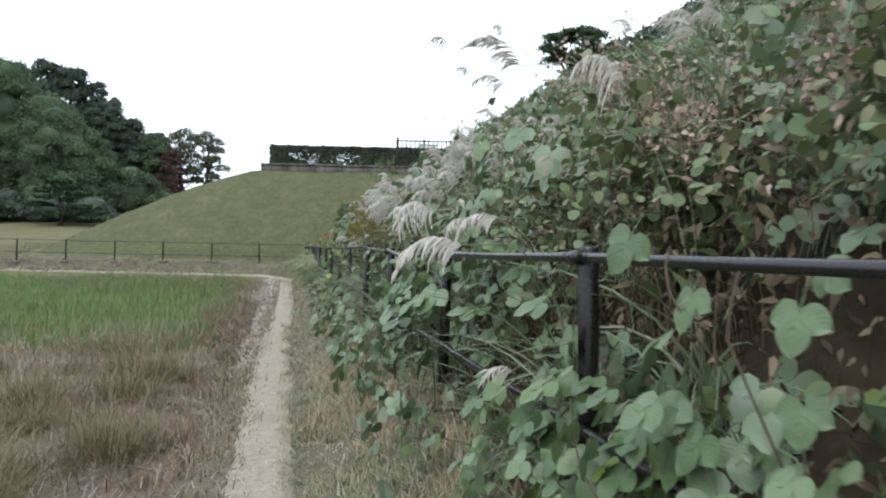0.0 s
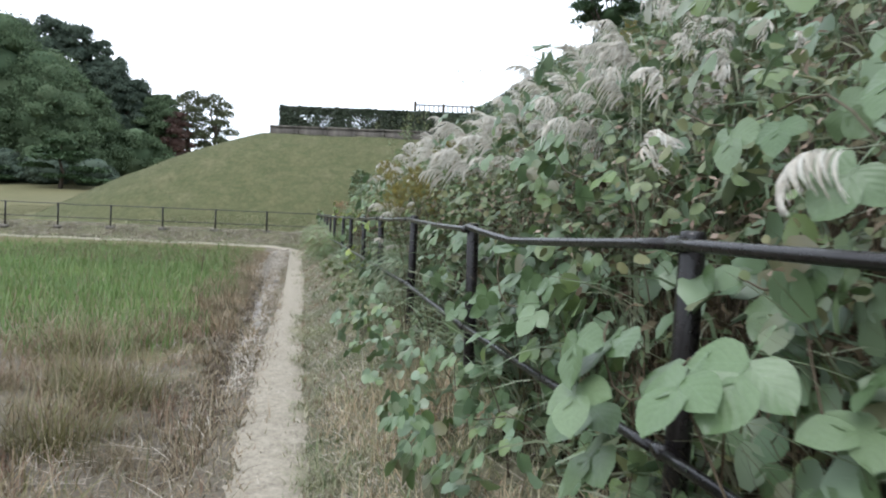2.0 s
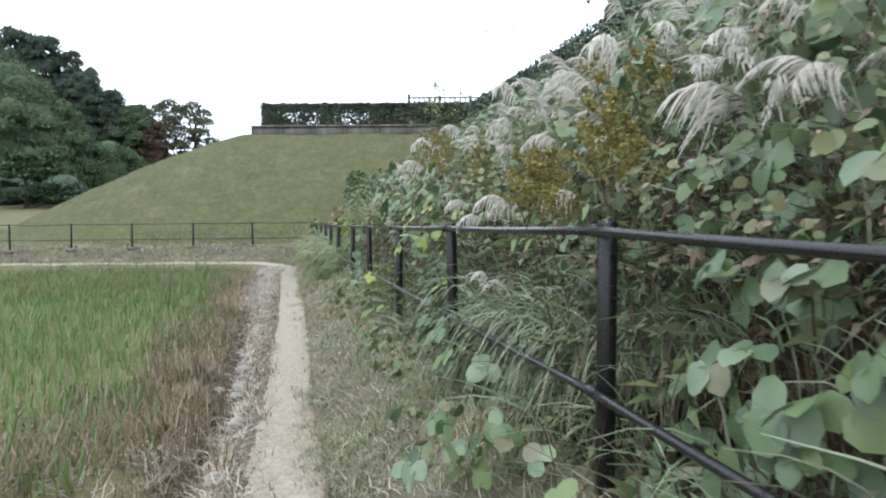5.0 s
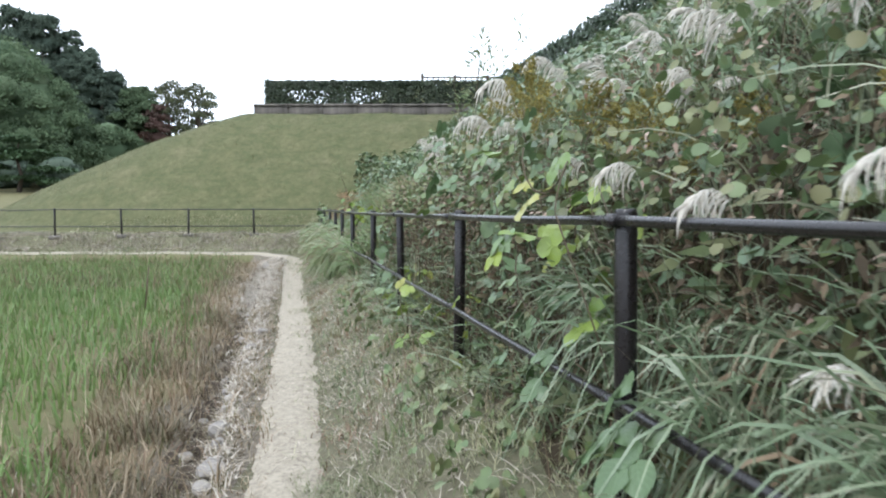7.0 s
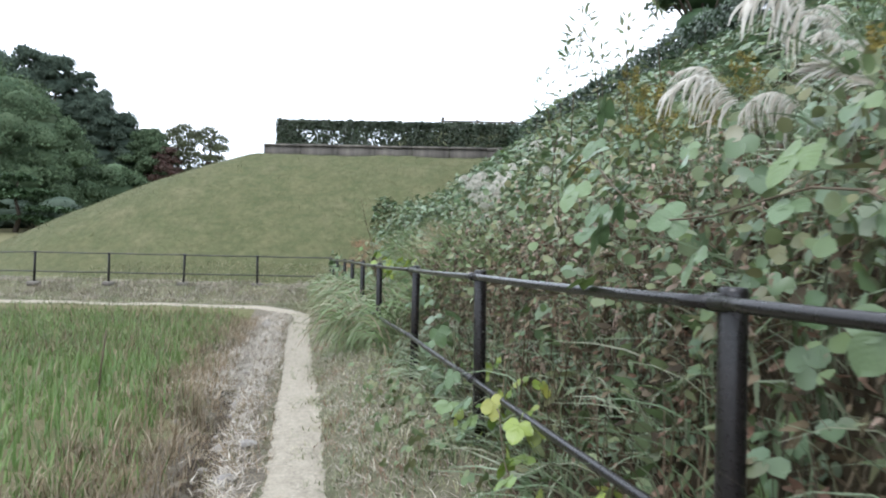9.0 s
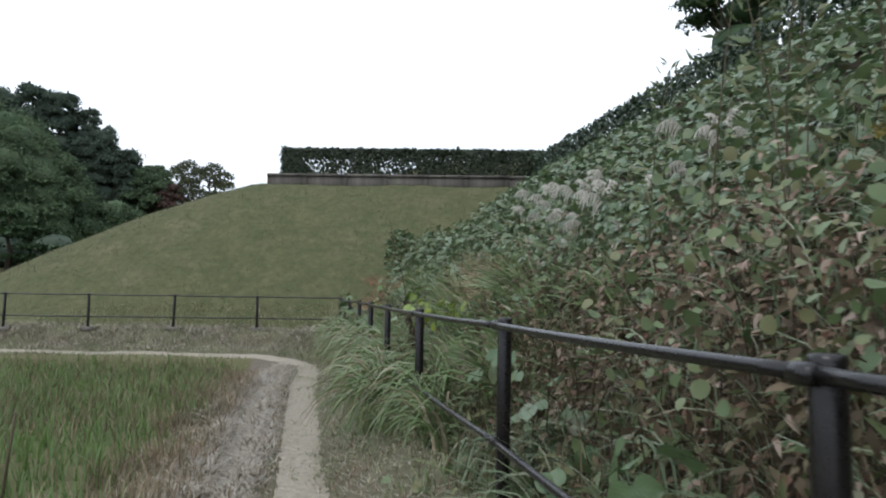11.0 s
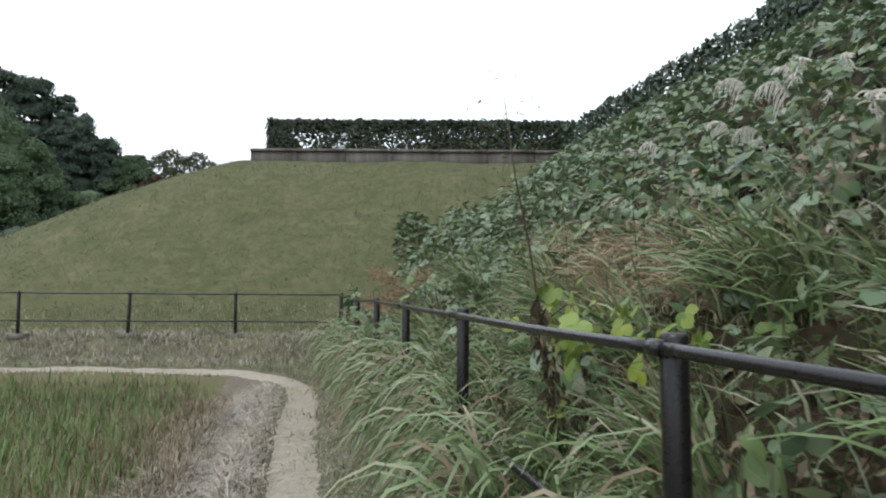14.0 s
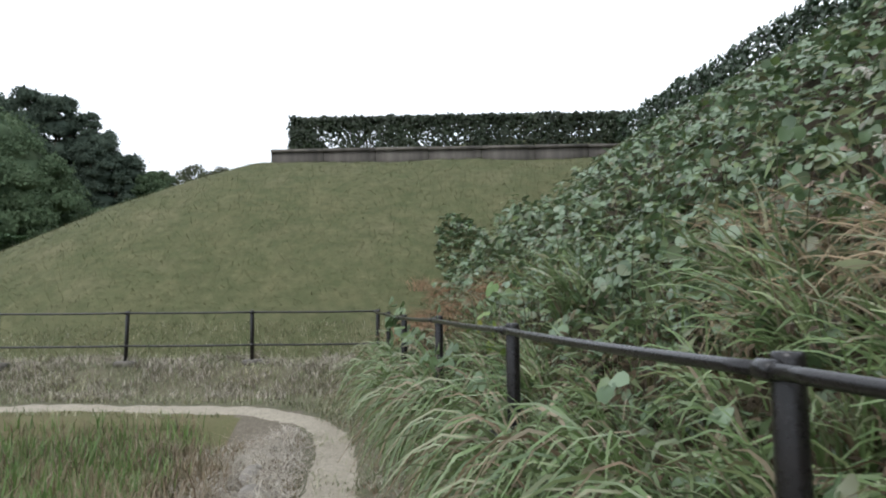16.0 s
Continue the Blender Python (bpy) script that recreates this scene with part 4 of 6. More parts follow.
# dead leaves and stems below the green
CURL = (np.array([(0, 0, 0), (0.16, 0.3, 0.14), (0.1, 0.72, 0.02), (0, 1, -0.2), (-0.12, 0.7, 0.1), (-0.17, 0.32, 0.02)]), np.array([(0, 1, 2, 5), (5, 2, 3, 4)]))
for k, (s0, s1, n) in enumerate(((2.2, 9, 3400), (9, 18, 4400), (18, 31, 3600))):
    r = np.random.default_rng(300 + k)
    s, d = r.uniform(s0, s1, n), 0.06 + 2.6 * r.random(n) ** 1.4
    x, y = to_xy(s, d)
    z = terrain(x, y) + r.random(n) * np.maximum(0.1, canopy(s, d) - 0.1)
    V, F = scatter(*CURL, np.column_stack([x, y, z]), leaf_turns(n, r, 0.4, 0.7, 0.9), r.uniform(0.03, 0.08, n))
    m = 1000
    s, d = r.uniform(s0, s1, m), r.uniform(-0.15, 2.2, m)
    x, y = to_xy(s, d)
    B = blades(np.column_stack([x, y, terrain(x, y)]), r.random(m) * 6.283, r.uniform(0.3, 1.0, m) * (0.6 + canopy(s, d)), r.uniform(0.05, 0.6, m), r.uniform(0.004, 0.012, m), 4, 0.25)
    stuff("dead_undergrowth", *join((V, F), B), M_DEAD, "brown dead leaves and stems inside the thicket", "undergrowth")

# a shaggy mass of small leaves that leans over the top rail
for k, (s0, s1, n) in enumerate(((-1.5, 3.6, 3000), (3.6, 9.0, 3000), (9.0, 16.0, 3000))):
    for q, (mat, share, nm, lb) in enumerate(((M_WEEDLEAF, 0.8, "small_leaved_weeds", "small green leaves of weeds leaning over the rail"), (M_SEED, 0.22, "withered_weeds", "brown withered leaves and seed heads among the weeds"))):
        r = np.random.default_rng(360 + 10 * k + q)
        m = int(n * share)
        s, d = r.uniform(s0, s1, m), r.uniform(0.08, 0.75, m)
        x, y = to_xy(s, d)
        top = post_top(s) + 0.1 + 0.75 * S((d + 0.05) / 0.8) + 0.12 * wob(s, d, 2.2, 7)
        z = top - (0.3 + 0.5 * d) * r.random(m) ** 1.3
        keep = (wob(s, z * 1.5, 2.4, 5) + r.normal(0, 0.35, m) > -0.25) & ((s > 2.4) | (z > post_top(s) + 0.16))
        V, F = scatter(*((LEAFLET_V, LEAFLET_F) if q == 0 else CURL), np.column_stack([x, y, z])[keep], leaf_turns(int(keep.sum()), r, 0.8, 0.5, 0.75, 0.3), r.uniform(0.018, 0.055, int(keep.sum())))
        stuff(nm, V, F, mat, lb, "weeds")
for k, (s0, s1, n) in enumerate(((-1.5, 2.2, 1500), (2.2, 4.0, 1100), (4.0, 10.0, 3000), (10.0, 18.0, 3600), (18.0, 30.0, 3000))):
    r = np.random.default_rng(390 + k)
    s, d = r.uniform(s0, s1, n), r.uniform(0.16, 0.85, n)
    x, y = to_xy(s, d)
    z = terrain(x, y) + 0.02 + r.random(n) * (0.85 if s0 < 16 else 0.35)
    V, F = scatter(*CURL, np.column_stack([x, y, z]), leaf_turns(n, r, 0.4, 0.7, 0.9), r.uniform(0.03, 0.085, n))
    m = 900 if s0 > 0 else 120
    s, d = r.uniform(s0, s1, m), r.uniform(0.05, 0.8, m)
    x, y = to_xy(s, d)
    B = blades(np.column_stack([x, y, terrain(x, y)]), r.random(m) * 6.283, r.uniform(0.4, 1.0, m) * (1 if s0 < 16 else 0.5), r.uniform(0.05, 0.5, m), r.uniform(0.003, 0.009, m), 4, 0.3)
    stuff("dead_undergrowth", *join((V, F), B), M_DEAD, "dark dead leaves and stems behind the fence", "undergrowth")

# withered brown vine leaves on the bank beside the open stretch of rail
for k, (s0, s1, d0, d1, n) in enumerate(((14.0, 18.2, 0.3, 1.9, 1500), (19.5, 23.0, 1.2, 1.9, 300), (4.0, 12.0, 0.4, 2.2, 700))):
    s, d, P, r = bank_patch(n, s0, s1, d0, d1, 0.3, 370 + k)
    P[:, 2] += 0.05
    V, F = scatter(*CURL, P, leaf_turns(len(P), r, 0.5, 0.5, 0.8), r.uniform(0.04, 0.1, len(P)))
    stuff("withered_vine", V, F, M_SEED, "withered pinkish-brown vine leaves on the bank", "vines")

s, d, P, r = bank_patch(2600, 12.4, 18.2, 0.15, 1.9, 0.55, 378)
stuff("withered_vine", *scatter(*CURL, P, leaf_turns(len(P), r, 0.5, 0.6, 0.8), r.uniform(0.04, 0.09, len(P))), M_REDWEED, "dark reddish-brown withered vines on the bank", "vines")

# loose grass blades that stand and arch out of the cover
for k, (s0, s1, n) in enumerate(((2.4, 5, 1500), (5, 11, 3000), (11, 17, 3200), (17, 28, 1800))):
    s, d, P, r = bank_patch(n, s0, s1, 0.05, 3.4 if s0 < 17 else 1.6, 0.5, 350 + k, 1.5)
    n = len(s)
    P[:, 2] -= 0.1
    az = math.pi + radians(12.2) + r.normal(0, 0.9, n)
    B = blades(P, az, r.uniform(0.2, 0.6, n), r.uniform(0.1, 0.5, n), r.uniform(0.006, 0.017, n), 5, r.uniform(0.2, 0.9, n), 1.7, r.uniform(-1.2, 1.2, n))
    stuff("bank_grass", *B, M_BLADE if s0 < 17 else M_LUSH, "pale arching grass blades growing out of the vines", "grass")

# finer mixed weeds between the kudzu
NARROW = (np.array([(0, 0, 0), (0.13, 0.4, 0.03), (0, 1, -0.15), (-0.13, 0.4, 0.03)]), np.array([(0, 1, 2, 3)]))
for k, (s0, s1) in enumerate(((2.0, 6), (6, 13), (13, 20), (20, 31))):
    s, d, P, r = bank_patch(5200 if s0 > 3 else 2600, s0, s1, 0.05, 3.2, 0.7, 330 + k, 1.3)
    P[:, 2] += 0.12 * r.random(len(P))
    V, F = scatter(*NARROW, P, leaf_turns(len(P), r, 0.5, 0.3, 0.8, 0.1), r.uniform(0.07, 0.17, len(P)))
    stuff("mixed_weeds", V, F, M_WEEDLEAF, "narrow-leaved weeds growing through the vines", "weeds")

# ---- pampas grass ----
def plume_mesh(seed, droop=1.0):
    """A one-sided, drooping brush of silky strands."""
    g = np.random.default_rng(seed)
    n = 30
    t = np.linspace(0, 1, n)
    ax = np.stack([0.17 * t ** 1.3, 0 * t, 0.11 * np.sin(t * 2.2) - 0.03 * t], -1)
    Vs = []
    for k in range(n):
        L = g.uniform(0.17, 0.29) * (1 - 0.25 * t[k])
        q = np.linspace(0, 1, 6)
        sy = g.normal(0, 0.032)
        c = ax[k] + np.stack([L * (0.55 * q - 0.12 * q * q), sy * q + 0.005 * np.sin(q * 5 + k), -droop * L * 0.9 * q ** 1.9 + 0.03 * q], -1)
        for off in (0.5, 2.07):
            w = 0.0042 * np.array([0.35, 0.9, 1.2, 1.15, 0.85, 0.2]) * g.uniform(0.8, 1.2)
            sd_ = np.stack([0.3 * np.cos(off) + 0.35 * np.sin(off) * q, np.cos(off) + 0 * q, np.sin(off) + 0 * q], -1)
            jag = 1 + 0.22 * np.sin(q * 23 + k * 3)
            Vs.append((c - sd_ * (w * jag)[:, None], c + sd_ * (w * (2 - jag))[:, None]))
    V = np.concatenate([np.stack([a, b], 1).reshape(-1, 3) for a, b in Vs])
    kk = np.arange(5) * 2
    q4 = np.stack([kk, kk + 1, kk + 3, kk + 2], -1)
    F = (q4[None] + (np.arange(len(Vs)) * 12)[:, None, None]).reshape(-1, 4)
    return mesh_of("plume", V, F, M_PLUME)


PLUMES = [plume_mesh(41, 0.45), plume_mesh(42, 0.85), plume_mesh(43, 0.3), plume_mesh(44, 0.6)]


def pampas(seed, nb, hb, plumes, hp, spread=0.28, pk=(0.45, 0.8)):
    """One clump at the origin: leaves, and stalks that end in plumes, leaning to -x."""
    g = np.random.default_rng(seed)
    ob = thing("pampas_grass", (0, 0, 0), "clump of pampas grass with drooping silver plumes", "pampas grass", "pampas grass on the bank")
    a = g.random(nb) * 6.283
    base = np.column_stack([np.cos(a) * 0.12 * g.random(nb), np.sin(a) * 0.12 * g.random(nb), -0.05 + 0 * a])
    az = np.where(g.random(nb) < 0.55, math.pi + g.normal(0, 0.8, nb), a)
    h = hb * g.uniform(0.6, 1.15, nb)
    part("foliage", mesh_of("foliage", *blades(base, az, h, h * g.uniform(0.25, 0.6, nb), g.uniform(0.009, 0.02, nb), 6, g.uniform(0.5, 1.15, nb), 1.3, g.uniform(-1.2, 1.2, nb)), M_BLADE), ob)
    for k in range(plumes):
        hh = hp * g.uniform(0.72, 1.1)
        ax = math.pi + g.normal(0, 0.6)
        lean = hh * g.uniform(0.15, 0.5)
        q = np.linspace(0, 1, 6)
        b0 = g.normal(0, 0.05, 2)
        P = np.stack([b0[0] + math.cos(ax) * lean * q ** 1.8, b0[1] + math.sin(ax) * lean * q ** 1.8, -0.05 + hh * (q - 0.08 * q ** 3)], -1)
        st = part("stalk", mesh_of("stalk", *tube(P, np.linspace(0.0024, 0.0013, 6), 4), M_BLADE), ob)
        pl = part("plume", PLUMES[int(g.integers(0, 4))], ob)
        pl.location = P[-1]
        pl.rotation_euler = (g.normal(0, 0.2), g.normal(0.1, 0.25), ax + g.normal(0, 0.4))
        kk = g.uniform(*pk)
        pl.scale = (kk, kk, kk)
    return ob


def bank_pose(s, d, turn=0.0, k=1.0, sink=0.0):
    x, y = to_xy(s, d)
    return Matrix.Translation((x, y, float(terrain(x, y)) - sink)) @ Matrix.Rotation(radians(12.2 + turn), 4, "Z") @ Matrix.Diagonal((k, k, k, 1))


def place_kind(proto, spots):
    proto.matrix_basis = spots[0]
    for m in spots[1:]:
        c = copy_thing(proto, m)


place_kind(pampas(51, 130, 0.95, 7, 0.9), [bank_pose(s, d, t) for s, d, t in ((4.3, 1.25, 0), (7.4, 0.7, 25), (10.6, 1.2, -20), (13.2, 1.4, 10), (5.9, 1.3, 0), (8.7, 1.9, 10))])
place_kind(pampas(52, 130, 0.95, 6, 0.85), [bank_pose(s, d, t) for s, d, t in ((3.4, 1.2, -10), (6.2, 0.9, 30), (9.2, 1.3, 0), (12.0, 1.1, -30), (7.2, 1.4, 15), (4.9, 1.9, -15), (10.2, 2.4, 0))])
place_kind(pampas(53, 120, 0.9, 8, 0.85), [bank_pose(s, d, t) for s, d, t in ((5.4, 1.1, 5), (8.3, 0.8, -20), (11.4, 1.8, 20), (6.6, 1.0, 40), (9.9, 1.7, 10), (7.7, 2.5, 0), (12.9, 2.2, 0), (3.1, 1.5, 10), (2.3, 1.3, -15), (4.1, 1.5, 5))])
place_kind(pampas(54, 150, 1.0, 1, 0.95), [bank_pose(s, d, t) for s, d, t in ((9.4, 0.25, -10), (10.0, 0.22, 20), (8.8, 0.3, 0), (10.6, 0.3, 15), (9.0, 0.6, 5), (11.2, 0.4, -15))])
place_kind(pampas(56, 90, 0.8, 5, 0.85, pk=(0.55, 0.85)), [bank_pose(s, d, t) for s, d, t in ((18.2, 1.4, 0), (19.2, 1.6, 20), (20.3, 1.8, -15), (17.4, 1.8, 0))])
place_kind(pampas(55, 40, 1.0, 3, 2.1), [bank_pose(s, d, t) for s, d, t in ((5.6, 0.9, 0), (19.0, 3.2, 30))])

def plumes_over_fence(s0, d0, tips, seed, nod=0.15):
    """A clump whose stalks arch out over the rail to the given tips (s, d, z, size)."""
    g = np.random.default_rng(seed)
    x, y = to_xy(s0, d0)
    z0 = float(terrain(x, y))
    ob = thing("pampas_grass", (x, y, z0), "pampas grass arching over the rail with large silver plumes", "pampas grass", "pampas grass on the bank")
    n = 26
    a = math.pi + radians(12.2) + g.normal(0, 0.9, n)
    h = 0.95 * g.uniform(0.6, 1.1, n)
    base = np.column_stack([g.normal(0, 0.06, (n, 2)), -0.04 + np.zeros(n)])
    part("foliage", mesh_of("foliage", *blades(base, a, h, h * g.uniform(0.3, 0.8, n), g.uniform(0.009, 0.018, n), 6, g.uniform(0.3, 0.9, n), 1.7, g.uniform(-1.2, 1.2, n)), M_BLADE), ob)
    for s, d, z, k in tips:
        tx, ty = to_xy(s, d)
        e = np.array([tx - x, ty - y, z - z0])
        q = np.linspace(0, 1, 8)
        P = np.stack([e[0] * q ** 1.9, e[1] * q ** 1.9, -0.04 + (e[2] + 0.04) * np.sin(q * 1.75) / math.sin(1.75)], -1)
        part("stalk", mesh_of("stalk", *tube(P, np.linspace(0.0026, 0.0014, 8), 4), M_BLADE), ob)
        pl = part("plume", PLUMES[int(g.integers(0, 4))], ob)
        pl.location = P[-1]
        pl.rotation_euler = (g.normal(0, 0.15), g.normal(nod, 0.15), math.pi + radians(12.2) + g.normal(0.25, 0.3))
        pl.scale = (k, k, k)


plumes_over_fence(2.7, 0.25, ((1.7, -0.52, 1.38, 0.8), (2.2, -0.5, 1.5, 0.7), (1.78, -0.4, 1.46, 0.55), (2.5, -0.42, 1.52, 0.75), (3.6, 0.0, 1.55, 0.7), (2.1, -0.24, 0.98, 0.5)), 85, 0.75)
plumes_over_fence(2.0, 0.4, ((2.12, -0.22, 1.98, 0.9), (1.8, -0.02, 1.88, 0.7)), 84, 0.1)
plumes_over_fence(5.0, 0.35, ((3.95, 0.32, 2.38, 0.9), (4.6, 0.2, 1.85, 0.8), (5.2, 0.15, 1.8, 0.8), (5.6, 0.2, 1.92, 0.8), (5.2, 0.4, 2.1, 0.8), (5.6, 0.5, 2.1, 0.8)), 86)
plumes_over_fence(6.6, 0.4, ((6.1, 0.05, 1.8, 1.0), (6.5, 0.0, 1.72, 0.95), (7.0, 0.1, 1.85, 1.0), (7.3, 0.2, 2.0, 0.9), (6.3, 0.4, 2.15, 0.9)), 87)
g9 = np.random.default_rng(830)
for q in (5.2, 6.2, 7.4, 8.3):
    plumes_over_fence(q, 0.9, [(q + g9.uniform(-0.7, 0.7), g9.uniform(0.35, 1.1), float(g9.uniform(1.9, 2.4)), float(g9.uniform(0.5, 0.8))) for _ in range(8)], 840 + int(q * 10))
plumes_over_fence(9.3, 0.3, ((8.66, -0.2, 1.5, 0.6), (9.2, -0.12, 1.18, 0.55), (9.0, 0.3, 2.05, 0.85), (9.6, 0.1, 1.1, 0.7), (10.1, 0.35, 2.2, 0.9)), 88)
plumes_over_fence(12.9, 0.7, ((12.7, 0.45, 2.2, 1.25), (12.9, 0.35, 2.0, 1.1), (12.4, 0.6, 2.3, 0.9)), 89)

def plume_stand(seed, spots, hp, label="stand of pampas plumes nodding over the vines"):
    """One stand of stalks over the plant cover; spots are (s, d), the first is its foot."""
    g = np.random.default_rng(seed)
    x0, y0 = to_xy(*spots[0])
    z0 = float(terrain(x0, y0))
    ob = thing("pampas_grass", (x0, y0, z0), label, "pampas grass", "pampas grass on the bank")
    for s, d in spots:
        x, y = to_xy(s, d)
        zb = float(terrain(x, y))
        hh = min(float(canopy(s, d)), 0.8) + g.uniform(*hp)
        ax = math.pi + radians(12.2) + g.normal(0.3, 0.45)
        lean = hh * g.uniform(0.2, 0.5)
        q = np.linspace(0, 1, 6)
        P = np.stack([x - x0 + math.cos(ax) * lean * q ** 1.8, y - y0 + math.sin(ax) * lean * q ** 1.8, zb - z0 - 0.03 + hh * (q - 0.05 * q ** 3)], -1)
        part("stalk", mesh_of("stalk", *tube(P, np.linspace(0.0026, 0.0014, 6), 4), M_BLADE), ob)
        pl = part("plume", PLUMES[int(g.integers(0, 4))], ob)
        pl.location = P[-1]
        pl.rotation_euler = (g.normal(0, 0.25), g.normal(-0.05, 0.25), ax + g.normal(0, 0.4))
        k = g.uniform(0.5, 0.95)
        pl.scale = (k, k, k)


r = np.random.default_rng(611)
for k, (s0, s1, d0, d1, n, hp) in enumerate(((4.6, 6.6, 0.5, 1.4, 22, (0.1, 0.35)), (6.4, 8.2, 0.5, 1.3, 26, (0.15, 0.4)), (7.8, 9.6, 0.5, 1.3, 24, (0.15, 0.4)), (5.4, 7.6, 0.6, 1.6, 22, (0.1, 0.35)), (9.2, 11.2, 0.55, 1.3, 14, (0.1, 0.3)), (6.0, 9.0, 1.2, 2.4, 20, (0.0, 0.2)), (9.0, 13.0, 1.0, 2.4, 14, (0.0, 0.18)), (11.0, 13.4, 0.6, 1.2, 8, (0.1, 0.25)), (2.6, 4.8, 0.9, 2.0, 12, (0.1, 0.3)), (19.0, 21.0, 1.3, 2.2, 7, (0.1, 0.25)), (20.5, 23.0, 1.6, 2.8, 6, (0.1, 0.25)), (17.0, 19.0, 1.5, 2.4, 5, (0.1, 0.25)))):
    plume_stand(620 + k, [(float(r.uniform(s0, s1)), float(r.uniform(d0, d1))) for _ in range(n)], hp)

# ---- overhanging grass along the lower fence ----
def grass_clump(seed, n, length, label="lush arching grass clump hanging over the verge", mat=None, width=(0.013, 0.032), droop=(0.4, 1.05), reach=(0.3, 0.62), power=1.3):
    g = np.random.default_rng(seed)
    ob = thing("grass_clump", (0, 0, 0), label, "grass", "grass clumps along the fence")
    for name, m, k in (("green_foliage", mat or M_LUSH, int(n * 0.85)), ("dry_foliage", M_DRYBLADE, int(n * 0.2))):
        a = g.random(k) * 6.283
        base = np.column_stack([0.15 * np.cos(a) * g.random(k), 0.25 * np.sin(a) * g.random(k), -0.04 + 0 * a])
        az = math.pi + g.normal(0, 0.7, k)
        h = length * g.uniform(0.45, 1.0, k)
        V, F = blades(base, az, h, length * g.uniform(*reach, k), g.uniform(*width, k), 6, g.uniform(*droop, k), power, g.uniform(-1.2, 1.2, k))
        part(name, mesh_of(name, V, F, m), ob)
    return ob


r = np.random.default_rng(61)
lush = [(s + r.normal(0, 0.12), r.uniform(-0.14, 0.26), r.normal(0, 18), r.uniform(0.85, 1.15)) for s in np.arange(18.9, 29.6, 0.2)]
for k in range(3):
    place_kind(grass_clump(62 + k, 95, (1.1, 1.3, 0.95)[k], width=(0.012, 0.028), droop=(0.6, 1.25), reach=(0.22, 0.5), power=1.1), [bank_pose(s, d, t, q) for s, d, t, q in lush[k::3]])
low = [(s + r.normal(0, 0.12), r.uniform(-0.34, -0.12), r.normal(0, 18), r.uniform(0.75, 1.0)) for s in np.arange(19.4, 28.8, 0.3)]
place_kind(grass_clump(65, 90, 0.85, width=(0.008, 0.018), droop=(0.5, 1.0), reach=(0.15, 0.4), power=1.3), [bank_pose(s, d, t, q) for s, d, t, q in low])
lush2 = [(s + r.normal(0, 0.2), r.uniform(0.35, 1.2), r.normal(0, 25), r.uniform(0.8, 1.1)) for s in np.concatenate([np.arange(17.5, 21.5, 0.3), np.arange(21.5, 26, 0.7)])]
place_kind(grass_clump(66, 110, 1.0, reach=(0.15, 0.6), droop=(0.2, 0.7)), [bank_pose(s, d, t, q) for s, d, t, q in lush2])
place_kind(grass_clump(67, 110, 0.8, "orange-brown dry grass clump near the fence corner", M_ORANGE, (0.005, 0.012)), [bank_pose(s, d, t, q) for s, d, t, q in [(q, 0.35 + 1.2 * r.random(), r.normal(0, 40), r.uniform(0.8, 1.15)) for q in np.arange(27.0, 33.0, 0.2)]])
place_kind(grass_clump(68, 120, 0.7, "pale orange-brown dry grass on the bank", M_REDBLADE, (0.006, 0.015)), [bank_pose(s, d, t, q) for s, d, t, q in [(q, 1.0 + 0.8 * r.random(), r.normal(0, 30), r.uniform(0.9, 1.2)) for q in np.arange(20.4, 23.4, 0.25)]])

place_kind(grass_clump(69, 120, 0.95, "pale pampas leaves hanging below the rail", M_BLADE, (0.012, 0.024), (0.95, 1.5), (0.2, 0.46), 1.0), [bank_pose(s, d, t, q) for s, d, t, q in [(q, r.uniform(0.25, 0.6), r.normal(-8, 16), r.uniform(0.85, 1.15)) for q in np.arange(8.45, 10.6, 0.13)] + [(16.8, 0.3, 0, 0.8), (17.3, 0.2, 10, 0.8)]])

place_kind(grass_clump(70, 34, 1.35, "pale pampas leaves arching over the top rail", M_BLADE, (0.009, 0.017), (0.9, 1.3), (0.3, 0.5), 1.1), [bank_pose(s, d, t, q) for s, d, t, q in ((2.3, 0.25, 0, 0.85), (1.75, 0.3, 12, 0.9))])
place_kind(grass_clump(71, 80, 1.3, "tall bright grass clump arching over the rail", M_LUSH, (0.016, 0.034), (0.45, 0.95), (0.2, 0.42)), [bank_pose(s, d, t, q) for s, d, t, q in ((18.15, 0.02, 0, 0.8), (18.45, 0.1, 10, 0.85), (18.75, -0.02, -8, 0.8), (19.0, 0.12, 12, 0.85), (20.6, 0.12, 0, 0.95), (21.1, 0.2, 15, 1.0), (21.7, 0.1, -10, 0.9), (22.4, 0.25, 8, 1.0), (23.2, 0.15, 0, 0.9), (24.1, 0.3, -12, 0.95), (20.9, 0.5, 20, 0.9), (22.0, 0.6, -20, 0.9), (19.8, 0.2, 5, 0.85), (19.3, 0.25, -12, 0.8), (20.2, 0.35, 10, 0.9), (21.4, 0.4, 0, 0.95), (22.8, 0.45, 12, 0.9))])

